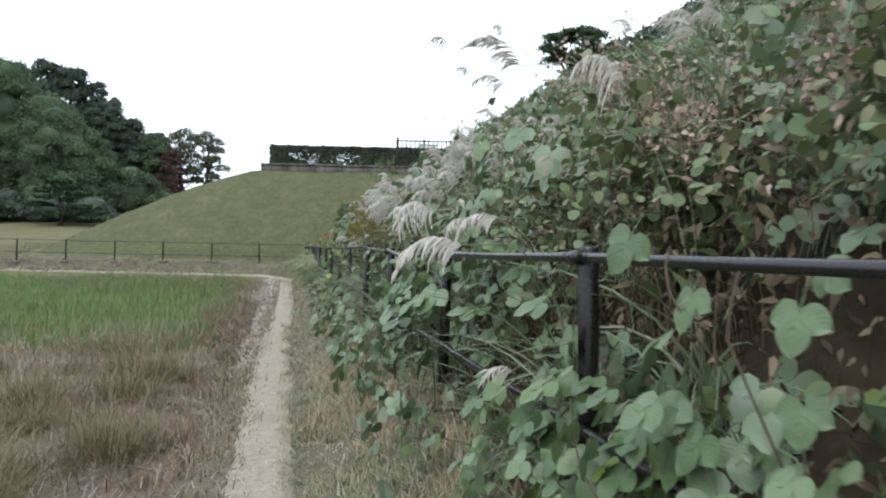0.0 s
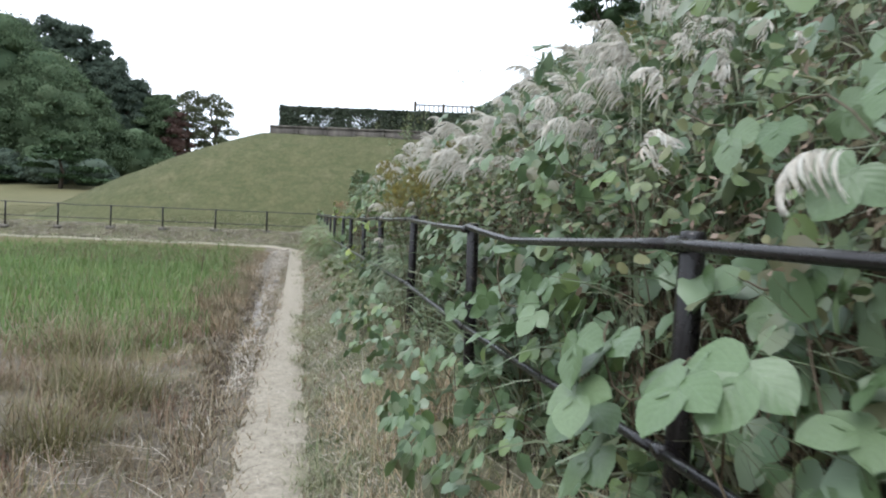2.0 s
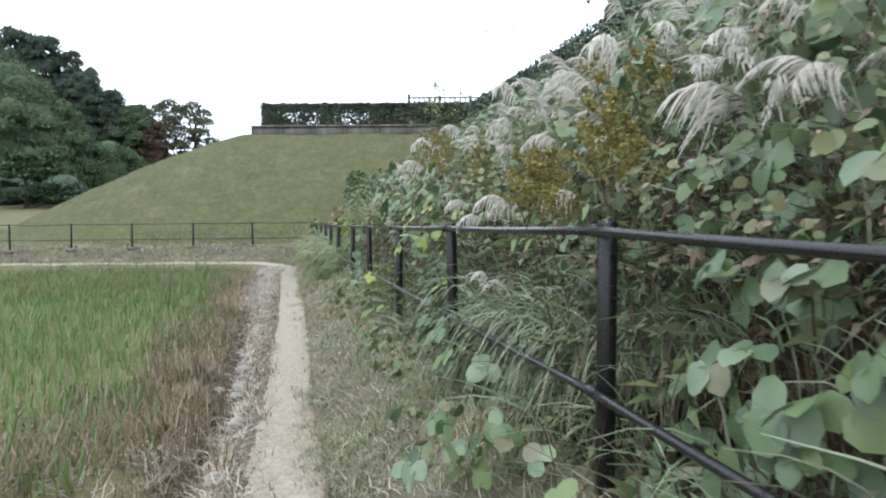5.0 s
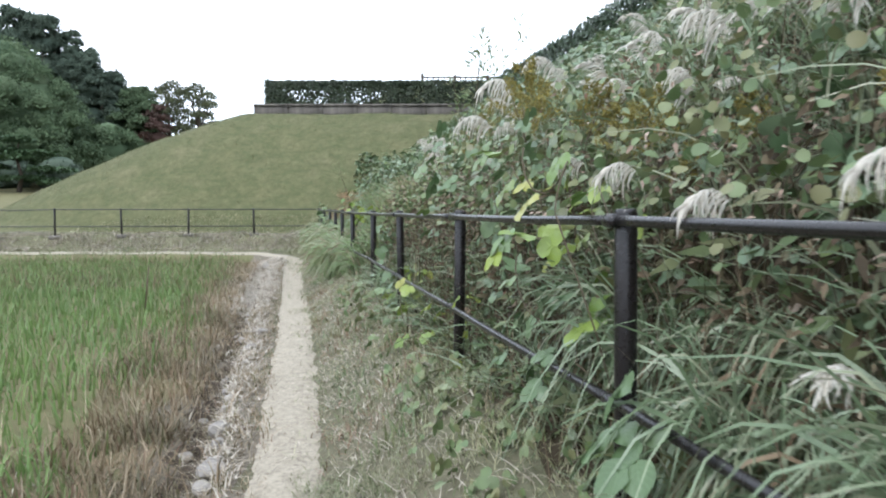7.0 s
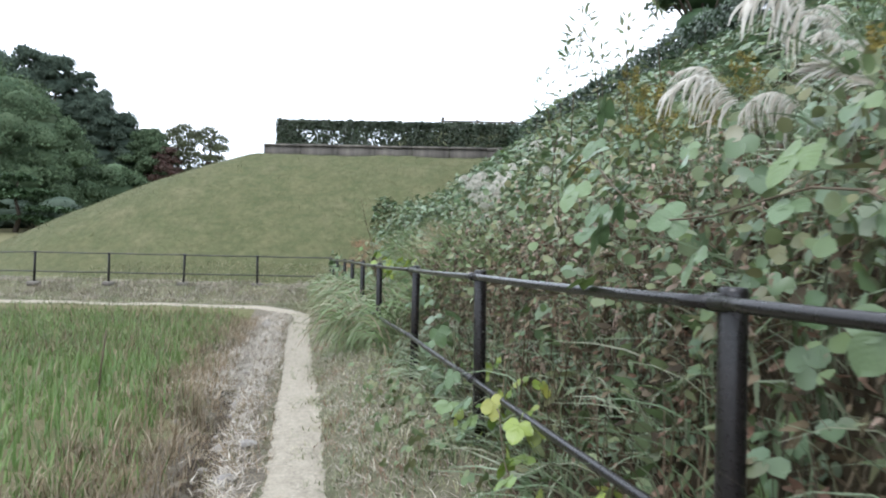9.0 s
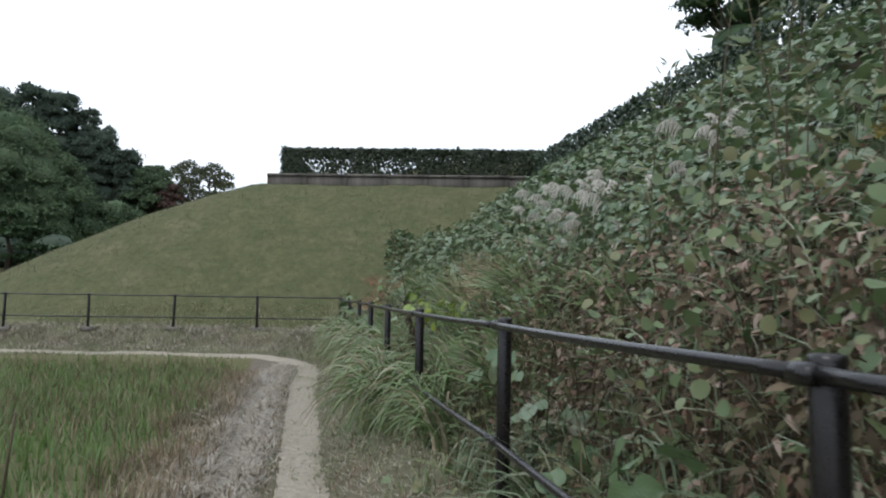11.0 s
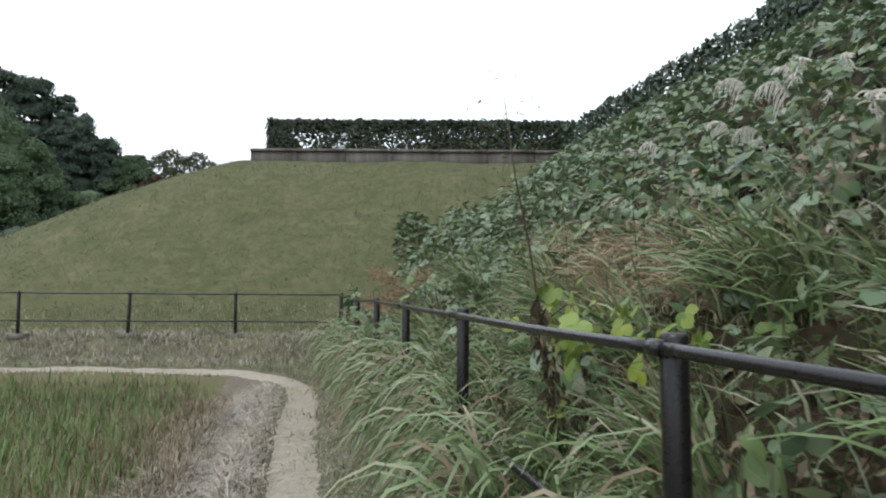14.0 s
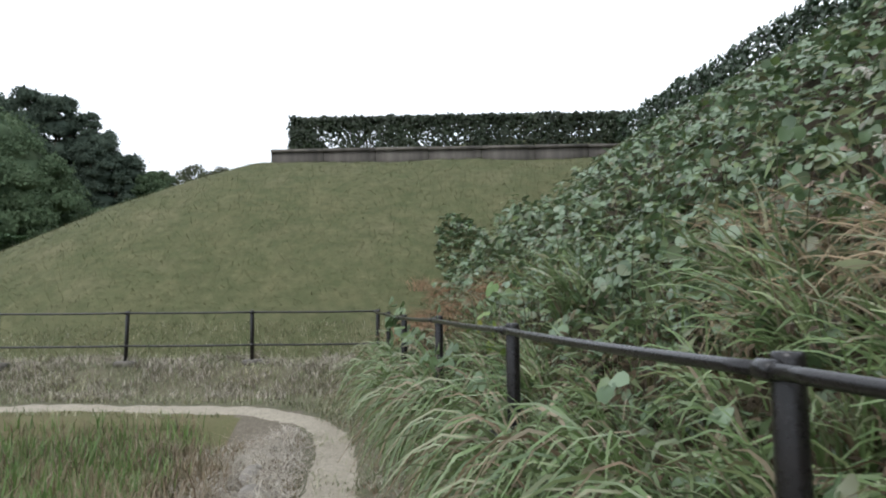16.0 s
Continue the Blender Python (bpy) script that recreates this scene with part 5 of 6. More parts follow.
# ---- goldenrod, tall weeds, dry bushes ----
def goldenrod(seed, h):
    g = np.random.default_rng(seed)
    ob = thing("goldenrod", (0, 0, 0), "goldenrod plant with faded yellow-brown flower plume", "plant", "goldenrod on the bank")
    q = np.linspace(0, 1, 6)
    P = np.stack([-0.2 * q ** 2, 0.05 * q, -0.03 + h * q], -1)
    part("stem", mesh_of("stem", *tube(P, np.linspace(0.005, 0.002, 6), 5), M_STEM), ob)
    n = 40
    t = 0.35 + 0.65 * g.random(n)
    pos = np.stack([-0.2 * t ** 2, 0.05 * t, h * t * 0.8], -1)
    R = frames_of(UPV + g.normal(0, 0.4, (n, 3)), np.column_stack([g.normal(0, 1, (n, 2)), 0.2 + 0 * t]))
    part("foliage", mesh_of("foliage", *scatter(*NARROW, pos, R, g.uniform(0.05, 0.09, n)), M_WEEDLEAF), ob)
    n = 1100
    t = g.random(n)
    spray = g.integers(0, 11, n)
    a = spray * 2.4 + g.normal(0, 0.16, n)
    rad = (0.03 + 0.11 * (1 - spray / 11)) * np.sqrt(g.random(n))
    pos = np.stack([-0.17 + np.cos(a) * rad, np.sin(a) * rad, h * 0.84 + spray * 0.021 + 0.5 * rad + g.normal(0, 0.012, n)], -1)
    tagged(part("flower_plume", mesh_of("flower_plume", *scatter(*LEAF4, pos, frames_of(g.normal(0, 1, (n, 3)), g.normal(0, 1, (n, 3))), g.uniform(0.007, 0.016, n)), M_GOLD), ob), kind="stuff")
    return ob


place_kind(goldenrod(71, 0.95), [bank_pose(s, d, t, q) for s, d, t, q in ((8.6, 0.1, 0, 1.1), (8.72, 0.06, 20, 1.04), (8.3, 0.2, 10, 1.08), (8.2, 0.24, 340, 1.02), (10.9, 0.55, 0, 0.85), (9.6, 0.45, 40, 0.8), (10.75, 0.6, 90, 0.78), (9.45, 0.55, 200, 0.85), (9.75, 0.4, 150, 0.75), (9.5, 0.35, 90, 0.72), (10.95, 0.45, 150, 0.75), (11.05, 0.5, 10, 0.85), (9.68, 0.55, 300, 0.82), (13.9, 0.8, 10, 1.05), (14.5, 1.1, 120, 0.95), (15.3, 0.9, 60, 0.9), (14.1, 1.3, 250, 1.0), (8.0, 1.9, 30, 1.0), (11.9, 0.42, 20, 1.25), (12.05, 0.5, 130, 1.15), (12.5, 0.5, 70, 1.2), (11.75, 0.5, 220, 1.1), (15.1, 1.3, 15, 1.1), (9.05, 0.55, 300, 1.15), (8.75, 0.6, 10, 1.05))])


def tall_weed(seed, h, n, mat, leafy):
    g = np.random.default_rng(seed)
    ob = thing("tall_weed", (0, 0, 0), "tall thin weed with sparse leaves against the sky", "plant", "tall weeds on the bank")
    q = np.linspace(0, 1, 7)
    P = np.stack([-0.1 * q ** 2 * h, 0.04 * h * np.sin(q * 3), -0.03 + h * q], -1)
    part("stem", mesh_of("stem", *tube(P, np.linspace(0.006, 0.002, 7), 5), M_STEM), ob)
    t = leafy + (1 - leafy) * g.random(n)
    a = g.random(n) * 6.283
    rad = 0.16 * (1.05 - t) * 2.0 * g.random(n) + 0.02
    pos = np.stack([-0.1 * t ** 2 * h + np.cos(a) * rad, 0.04 * h * np.sin(t * 3) + np.sin(a) * rad, h * t], -1)
    R = frames_of(g.normal(0, 0.6, (n, 3)) + UPV * 0.4, np.column_stack([np.cos(a), np.sin(a), 0.4 + 0 * a]))
    part("foliage", mesh_of("foliage", *scatter(*NARROW, pos, R, g.uniform(0.04, 0.1, n)), mat), ob)
    return ob


place_kind(tall_weed(75, 1.55, 75, M_WEEDLEAF, 0.4), [bank_pose(s, d, t, q) for s, d, t, q in ((15.5, 1.2, 0, 1.12), (16.1, 1.2, 80, 1.15), (16.9, 1.25, 160, 1.2), (16.5, 1.5, 230, 0.95), (15.8, 0.9, 300, 1.0), (14.9, 1.1, 30, 0.95), (17.6, 1.3, 120, 0.9), (15.2, 1.5, 10, 1.0))])


def dry_bush(seed, h):
    g = np.random.default_rng(seed)
    ob = thing("dry_bush", (0, 0, 0), "leafy bush with pinkish-brown dry seed heads", "bush", "dry bushes on the bank")
    pieces, heads, leaves = [], [], []
    for k in range(16):
        a, l = g.random() * 6.283, g.uniform(0.1, 0.55)
        q = np.linspace(0, 1, 5)
        hh = h * g.uniform(0.7, 1.05)
        P = np.stack([math.cos(a) * l * q ** 1.4, math.sin(a) * l * q ** 1.4, -0.04 + hh * q], -1)
        pieces.append(tube(P, np.linspace(0.006, 0.002, 5), 4))
        m = 130
        t = g.random(m)
        heads.append(P[-1] + np.stack([g.normal(0, 0.075, m), g.normal(0, 0.075, m), g.normal(-0.02, 0.09, m)], -1))
        t = g.uniform(0.25, 0.95, 40)
        leaves.append(np.stack([math.cos(a) * l * t ** 1.4, math.sin(a) * l * t ** 1.4, hh * t], -1) + g.normal(0, 0.05, (40, 3)))
    part("branchwork", mesh_of("branchwork", *join(*pieces), M_STEM), ob)
    P = np.concatenate(heads)
    part("seed_head", mesh_of("seed_head", *scatter(*LEAF4, P, frames_of(g.normal(0, 1, P.shape), g.normal(0, 1, P.shape)), g.uniform(0.014, 0.034, len(P))), M_SEED), ob)
    P = np.concatenate(leaves)
    part("foliage", mesh_of("foliage", *scatter(LEAFLET_V, LEAFLET_F, P, frames_of(UPV * 0.7 + g.normal(0, 0.6, P.shape), g.normal(0, 1, P.shape)), g.uniform(0.05, 0.09, len(P))), M_WEEDLEAF), ob)
    return ob


place_kind(dry_bush(77, 1.25), [bank_pose(s, d, t, q) for s, d, t, q in ((2.6, 0.7, 0, 0.95), (3.2, 1.0, 90, 0.75), (2.0, 1.2, 200, 0.85), (1.4, 0.8, 40, 1.0))])


def dead_stalk():
    """A withered stalk that leans out over the rail, with a shaggy foot and a thin twiggy top."""
    g = np.random.default_rng(81)
    x, y = to_xy(20.1, 0.22)
    z0 = float(terrain(x, y))
    ob = thing("withered_stalk", (x, y, z0), "tall withered brown stalk with a few leaves at its tip", "plant")
    K = []
    for s, d, z in ((20.1, 0.22, z0 - 0.05), (19.9, 0.12, 1.1), (19.82, 0.03, 1.45), (19.76, -0.04, 1.75), (19.66, -0.13, 2.0), (19.58, -0.2, 2.28)):
        kx, ky = to_xy(s, d)
        K.append((kx - x, ky - y, z - z0))
    K = np.array(K)
    at = lambda t: np.stack([np.interp(t, np.linspace(0, 1, len(K)), K[:, k]) for k in range(3)], -1)
    part("stem", mesh_of("stem", *tube(K, np.linspace(0.009, 0.002, len(K)), 6), M_STEM), ob)
    n = 90
    t = 0.72 + 0.28 * g.random(n)
    part("foliage", mesh_of("foliage", *scatter(*NARROW, at(t) + g.normal(0, 0.06, (n, 3)), frames_of(g.normal(0, 1, (n, 3)), g.normal(0, 1, (n, 3))), g.uniform(0.015, 0.035, n)), M_WEEDLEAF), ob)
    n = 260
    t = 0.16 + 0.3 * g.random(n)
    part("withered_foliage", mesh_of("withered_foliage", *scatter(*NARROW, at(t) + g.normal(0, 0.02, (n, 3)), frames_of(g.normal(0, 1, (n, 3)), -UPV + g.normal(0, 0.4, (n, 3))), g.uniform(0.03, 0.08, n)), M_DEAD), ob)


dead_stalk()

# ---- kudzu vines with leaves that stand out one by one ----
def broad_leaf(mat):
    """One three-part leaf, mapped leaflet by leaflet for its veins."""
    me = mesh_of("leaf", TRI_FINE[0], TRI_FINE[1], mat, True)
    v, u = np.meshgrid(np.linspace(0, 1, 8), np.linspace(0, 1, 5), indexing="ij")
    one = np.stack([u, v], -1).reshape(-1, 2)
    co = np.concatenate([one, one, one, np.full((len(TRI_FINE[0]) - 3 * len(one), 2), 0.5)])
    idx = np.empty(len(me.loops), np.int32)
    me.loops.foreach_get("vertex_index", idx)
    me.uv_layers.new(name="leaf").data.foreach_set("uv", co[idx].astype(np.float32).ravel())
    return me


TRI_MESH = {m: broad_leaf(m) for m in (M_KUDZU_ONE, M_YELLOW_ONE)}


def vine(s0, s1, z0, z1, d, n, seed, mat, size, label):
    """A runner along the fence from s0 to s1 with three-part leaves on short stems."""
    g = np.random.default_rng(seed)
    q = np.linspace(0, 1, 12)
    s = s0 + (s1 - s0) * q
    zz = z0 + (z1 - z0) * q + 0.07 * np.sin(q * 9 + seed)
    dd = d + 0.05 * np.sin(q * 7 + seed)
    x, y = to_xy(s, dd)
    ob = thing("kudzu_vine", (x[0], y[0], zz[0]), label, "vine", "kudzu vines on the fence")
    o = np.array(ob.location)
    P = np.column_stack([x, y, zz]) - o
    x1, y1 = to_xy(s0 - 0.1, d + 0.2)
    foot = np.array([x1, y1, float(terrain(x1, y1)) - 0.03]) - o
    part("runner", mesh_of("runner", *tube(np.concatenate([[foot, foot * 0.5 + np.array([0, 0, 0.05])], P]), 0.003, 5), M_STEM), ob)
    for k in range(n):
        u = g.random() * 11
        i = int(min(10, u))
        p = P[i] + (P[i + 1] - P[i]) * (u - i)
        off = OUT * g.uniform(-0.08, 0.1) + np.array([UX, UY, 0]) * g.normal(0, 0.12) + UPV * g.normal(-0.05, 0.15)
        R = leaf_turns(1, g, 0.65, 0.75, 0.42, 0.9)[0]
        lf = part("leaf", TRI_MESH[mat], ob)
        k2 = g.uniform(*size)
        lf.matrix_basis = Matrix.Translation(Vector(p + off)) @ Matrix(R.tolist()).to_4x4() @ Matrix.Diagonal((k2, k2, k2, 1))


KL = "kudzu vine with broad three-part green leaves on the fence"
YL = "kudzu vine with leaves turning yellow on the fence"
vine(0.5, 1.5, 0.72, 0.85, -0.06, 24, 120, M_KUDZU_ONE, (0.07, 0.11), KL)
vine(0.85, 1.25, 0.85, 1.05, 0.02, 16, 121, M_KUDZU_ONE, (0.05, 0.075), KL)
vine(1.0, 1.6, 0.62, 0.8, -0.04, 18, 122, M_KUDZU_ONE, (0.055, 0.085), KL)
vine(1.1, 2.6, 0.6, 0.72, -0.12, 44, 91, M_KUDZU_ONE, (0.06, 0.095), KL)
vine(1.15, 2.0, 0.78, 0.88, -0.16, 36, 114, M_KUDZU_ONE, (0.055, 0.085), KL)
vine(1.4, 2.4, 0.86, 0.9, -0.04, 16, 113, M_KUDZU_ONE, (0.06, 0.09), KL)
vine(0.6, 2.6, 0.62, 0.8, -0.04, 40, 92, M_KUDZU_ONE, (0.065, 0.1), KL)
vine(1.15, 1.4, 1.27, 1.3, -0.08, 4, 93, M_KUDZU_ONE, (0.06, 0.08), KL)
vine(3.65, 4.05, 1.06, 1.1, -0.24, 11, 94, M_KUDZU_ONE, (0.09, 0.13), KL)
vine(3.3, 4.0, 0.8, 1.35, 0.06, 10, 115, M_KUDZU_ONE, (0.07, 0.11), KL)
vine(3.2, 4.4, 1.45, 1.8, 0.16, 20, 116, M_KUDZU_ONE, (0.06, 0.1), KL)
vine(4.9, 5.7, 1.05, 1.2, -0.06, 18, 95, M_KUDZU_ONE, (0.065, 0.1), KL)
vine(5.4, 6.8, 0.9, 1.2, -0.03, 16, 117, M_KUDZU_ONE, (0.06, 0.09), KL)
vine(4.9, 6.2, 0.6, 0.7, -0.2, 10, 96, M_KUDZU_ONE, (0.06, 0.1), KL)
vine(4.8, 6.2, 1.6, 1.9, 0.15, 14, 97, M_KUDZU_ONE, (0.055, 0.08), KL)
vine(9.1, 10.1, 0.62, 0.8, -0.1, 20, 98, M_KUDZU_ONE, (0.08, 0.11), KL)
vine(10.6, 11.8, 1.45, 1.6, 0.16, 9, 99, M_YELLOW_ONE, (0.045, 0.07), YL)
vine(10.5, 10.85, 1.5, 1.6, -0.12, 10, 118, M_YELLOW_ONE, (0.06, 0.09), YL)
vine(10.6, 11.3, 0.95, 1.2, -0.03, 14, 119, M_KUDZU_ONE, (0.06, 0.09), KL)
vine(12.0, 13.6, 1.55, 1.85, 0.05, 22, 101, M_KUDZU_ONE, (0.055, 0.085), KL)
vine(12.9, 14.2, 0.6, 0.85, -0.12, 14, 102, M_YELLOW_ONE, (0.05, 0.075), YL)
vine(14.2, 16.0, 0.7, 0.95, -0.05, 22, 103, M_KUDZU_ONE, (0.07, 0.1), KL)
vine(10.7, 11.5, 1.38, 1.5, 0.16, 14, 111, M_YELLOW_ONE, (0.035, 0.06), YL)
vine(1.2, 2.2, 0.75, 0.7, -0.1, 7, 112, M_YELLOW_ONE, (0.05, 0.08), YL)
vine(19.0, 20.3, 1.4, 1.52, 0.05, 15, 104, M_YELLOW_ONE, (0.05, 0.075), YL)
vine(23.9, 24.8, 1.5, 1.6, 0.25, 7, 105, M_YELLOW_ONE, (0.05, 0.08), YL)
vine(26.2, 28.0, 1.2, 1.6, -0.02, 30, 106, M_KUDZU_ONE, (0.07, 0.1), KL)
vine(23.2, 24.8, 0.9, 1.25, -0.1, 18, 107, M_KUDZU_ONE, (0.07, 0.1), KL)

# ---- the field and the path's edges ----
def field_blades(n, x0, x1, y0, y1, want, hgt, wid, seed, lean=0.5, segs=3, rows=0.0):
    r = np.random.default_rng(seed)
    x, y = r.uniform(x0, x1, n), r.uniform(y0, y1, n)
    if rows:
        y = np.round(y / rows) * rows + r.normal(0, 0.05, n)
    s, d = to_sd(x, y)
    keep = want(x, y, s, d, r)
    x, y = x[keep], y[keep]
    h = r.uniform(*hgt, len(x))
    return blades(np.column_stack([x, y, terrain(x, y) - 0.01]), r.random(len(x)) * 6.283, h, h * r.uniform(0.1, lean, len(x)), r.uniform(*wid, len(x)), segs, r.uniform(0.05, 0.4, len(x)))


def strip_blades(n, s0, s1, d0, d1, want, hgt, wid, seed, lean=1.2, segs=2):
    r = np.random.default_rng(seed)
    s, d = r.uniform(s0, s1, n), r.uniform(d0, d1, n)
    x, y = to_xy(s, d)
    keep = r.random(n) < want(x, y, s, d)
    x, y = x[keep], y[keep]
    h = r.uniform(*hgt, len(x)) * (0.85 + 0.65 * wob(x, y, 2.6, seed % 17))
    return blades(np.column_stack([x, y, terrain(x, y) - 0.01]), r.random(len(x)) * 6.283, h, h * r.uniform(0.2, lean, len(x)), r.uniform(*wid, len(x)), segs, r.uniform(0.05, 0.5, len(x)))


def in_field(x, y, s, d, r):
    e = -2.3 + 0.35 * wob(x, y, 0.8, 6) + r.normal(0, 0.12, len(x))
    return (d < e) & (y < 27.6) & (y > 10.0 + 0.06 * (x + 2) + 0.9 * wob(x, y, 0.7, 9) + r.normal(0, 0.5, len(x)))


stuff("rice_regrowth", *field_blades(40800, -14, -2.5, 8, 27.8, in_field, (0.16, 0.34), (0.012, 0.024), 401, 0.55, 2, 0.26), M_FIELDBLADE, "green rice regrowth standing in the field", "crop")
stuff("rice_regrowth", *field_blades(27200, -34, -14, 8, 27.8, in_field, (0.16, 0.32), (0.018, 0.034), 402, 0.45, 2, 0.26), M_FIELDBLADE, "green rice regrowth standing in the field", "crop")


stuff("field_straw", *field_blades(3500, -16, -2.5, 9, 27.8, in_field, (0.1, 0.36), (0.006, 0.014), 431, 0.9, 2), M_DRYBLADE, "dry stalks among the rice regrowth", "straw")


stuff("field_straw", *field_blades(7000, -14, -3.5, 20.5, 27.8, in_field, (0.12, 0.34), (0.006, 0.014), 432, 0.9, 2), M_DRYBLADE, "dry stalks among the rice regrowth", "straw")
stuff("field_straw", *field_blades(6500, -14, -3.5, 20.5, 27.8, in_field, (0.15, 0.34), (0.006, 0.014), 433, 0.8, 2), M_DEAD, "dark withered stalks among the rice regrowth", "straw")


def dry_near(x, y, s, d):
    e = wob(x, y, 1.0, 12)
    return (d < -1.45 + 0.12 * e) * (y < 11.8 + 0.8 * e) * (0.15 + 0.85 * (wob(x, y, 1.6, 15) > 0.0))


def dry_rim(x, y, s, d):
    e = wob(x, y, 1.0, 12)
    return (d < -1.8 + 0.12 * e) * (d > -2.7 + 0.5 * e) * (y < 27.7) * (0.4 + 0.6 * (wob(x, y, 1.6, 15) > -0.1))


stuff("dry_field_grass", *strip_blades(30000, 1.8, 12.5, -7.5, -1.3, dry_near, (0.08, 0.32), (0.006, 0.012), 403, 1.3, 2), M_DRYBLADE, "dry straw-coloured grass along the field's edge", "grass")
stuff("dry_field_grass", *strip_blades(24000, 11, 28, -3.4, -1.6, dry_rim, (0.1, 0.36), (0.007, 0.014), 404, 0.9, 2), M_DRYBLADE, "dry straw-coloured grass along the field's edge", "grass")
stuff("dry_field_grass", *strip_blades(14000, 3, 12.5, -16, -7.5, dry_near, (0.14, 0.4), (0.01, 0.02), 415, 0.9, 2), M_DRYBLADE, "dry straw-coloured grass along the field's edge", "grass")


def clumps(x, y, s, d, r):
    return (d < -1.7) & (wob(x, y, 1.3, 21) > 0.2) & (y < 12)


stuff("reddish_weeds", *field_blades(26000, -8, -1.2, 1.0, 12, clumps, (0.1, 0.26), (0.004, 0.009), 405, 0.9, 4), M_REDWEED, "reddish-brown withered weeds beside the path", "weeds")


def green_clumps(x, y, s, d, r):
    return (d < -2.0) & (wob(x, y, 1.1, 33) > 0.3) & (y < 10)


stuff("green_weeds", *field_blades(14000, -8, -1.2, 1.0, 10, green_clumps, (0.1, 0.3), (0.005, 0.011), 406, 0.8, 4), M_OLIVE, "olive-green weeds among the dry grass", "weeds")


def weed_tuft(seed, n, hgt, mat, label):
    g = np.random.default_rng(seed)
    a = g.random(n) * 6.283
    base = np.column_stack([np.cos(a) * 0.24 * g.random(n), np.sin(a) * 0.24 * g.random(n), np.full(n, -0.03)])
    h = hgt * g.uniform(0.5, 1.1, n)
    ob = thing("weed_tuft", (0, 0, 0), label, "weeds", "weed tufts in the dry field")
    part("foliage", mesh_of("foliage", *blades(base, a + g.normal(0, 0.5, n), h, h * g.uniform(0.15, 1.2, n), g.uniform(0.003, 0.006, n), 4, g.uniform(0.2, 0.7, n)), mat), ob)
    m = n // 4
    a = g.random(m) * 6.283
    h = hgt * g.uniform(0.8, 1.5, m)
    part("dry_foliage", mesh_of("dry_foliage", *blades(np.column_stack([g.normal(0, 0.1, (m, 2)), np.zeros(m)]), a, h, h * g.uniform(0.1, 1.0, m), g.uniform(0.002, 0.004, m), 4, g.uniform(0.05, 0.4, m)), M_DRYBLADE), ob)
    return ob


r = np.random.default_rng(441)
tufts = [(s, d, r.random() * 360, r.uniform(0.9, 1.5)) for s, d in ((4.3, -2.6), (5.0, -3.6), (6.3, -3.0), (6.6, -4.2), (7.4, -2.5), (8.0, -3.5), (5.6, -5.0), (7.6, -5.2), (8.9, -2.7), (9.3, -4.3), (4.6, -4.4), (9.8, -5.8), (6.9, -6.3), (3.6, -2.3), (10.4, -3.2), (8.6, -6.8), (5.4, -2.15), (7.0, -2.05), (4.9, -2.9), (5.9, -2.4), (8.4, -2.3), (6.1, -3.7), (7.2, -3.3), (9.0, -3.4))]
place_kind(weed_tuft(442, 420, 0.34, M_OLIVE, "olive-green weed tuft among dry grass"), [bank_pose(s, d, t, q) for s, d, t, q in tufts[0::2]])
place_kind(weed_tuft(443, 360, 0.3, M_REDWEED, "reddish-brown withered weed tuft"), [bank_pose(s, d, t, q * 0.7) for s, d, t, q in tufts[1::6]])
place_kind(weed_tuft(444, 320, 0.34, M_DRYBLADE, "straw-coloured withered weed tuft"), [bank_pose(s, d, t, q * 0.8) for s, d, t, q in tufts[3::6] + tufts[5::6]])


def verge(x, y, s, d):
    return S((path_gap(x, y) - 0.02 + 0.08 * wob(x, y, 3.1, 9)) / 0.2) * (0.25 + 0.75 * (wob(x, y, 2.2, 2) > -0.15))


stuff("verge_grass", *strip_blades(46000, 1.5, 13, -1.0, 0.12, verge, (0.02, 0.11), (0.004, 0.009), 407, 1.6), M_VERGEBLADE, "short half-dry grass on the verge", "grass")
stuff("verge_grass", *strip_blades(32000, 13, 31, -1.0, 0.12, verge, (0.02, 0.1), (0.005, 0.011), 417, 1.6), M_VERGEBLADE, "short half-dry grass on the verge", "grass")
stuff("verge_weeds", *strip_blades(15000, 1.5, 28, -0.95, 0.1, lambda x, y, s, d: S((path_gap(x, y) - 0.2) / 0.2) * (wob(x, y, 1.7, 17) > 0.12), (0.04, 0.16), (0.006, 0.014), 418, 1.3), M_WEEDLEAF, "green weed tufts on the verge", "weeds")
stuff("withered_verge", *strip_blades(14000, 1.5, 29, -0.95, 0.1, lambda x, y, s, d: S((path_gap(x, y) - 0.1) / 0.2) * (wob(x, y, 1.5, 27) > 0.1), (0.03, 0.13), (0.004, 0.01), 419, 1.6), M_REDWEED, "brown withered grass in patches on the verge", "grass")


stuff("verge_tufts", *strip_blades(9000, 1.5, 7.5, -0.9, 0.0, lambda x, y, s, d: S((path_gap(x, y) - 0.22) / 0.2) * (wob(x, y, 2.0, 31) > 0.0), (0.08, 0.24), (0.003, 0.007), 424, 1.0, 3), M_REDBLADE, "dry straw-coloured grass tufts on the verge", "grass")


def edge_left(x, y, s, d):
    return 0.7 * S((path_gap(x, y) - 0.02 + 0.1 * wob(x, y, 2.7, 3)) / 0.25) * (y < 28.2)


stuff("path_edge_grass", *strip_blades(34000, 1.5, 27.5, -2.0, -1.1, edge_left, (0.03, 0.14), (0.004, 0.009), 408, 1.8), M_DRYBLADE, "dry grass tufts at the path's edge", "grass")


def far_strip(x, y, s, d, r):
    return (d < 0.2) & (path_gap(x, y) > 0.3) & (y > 27.9)


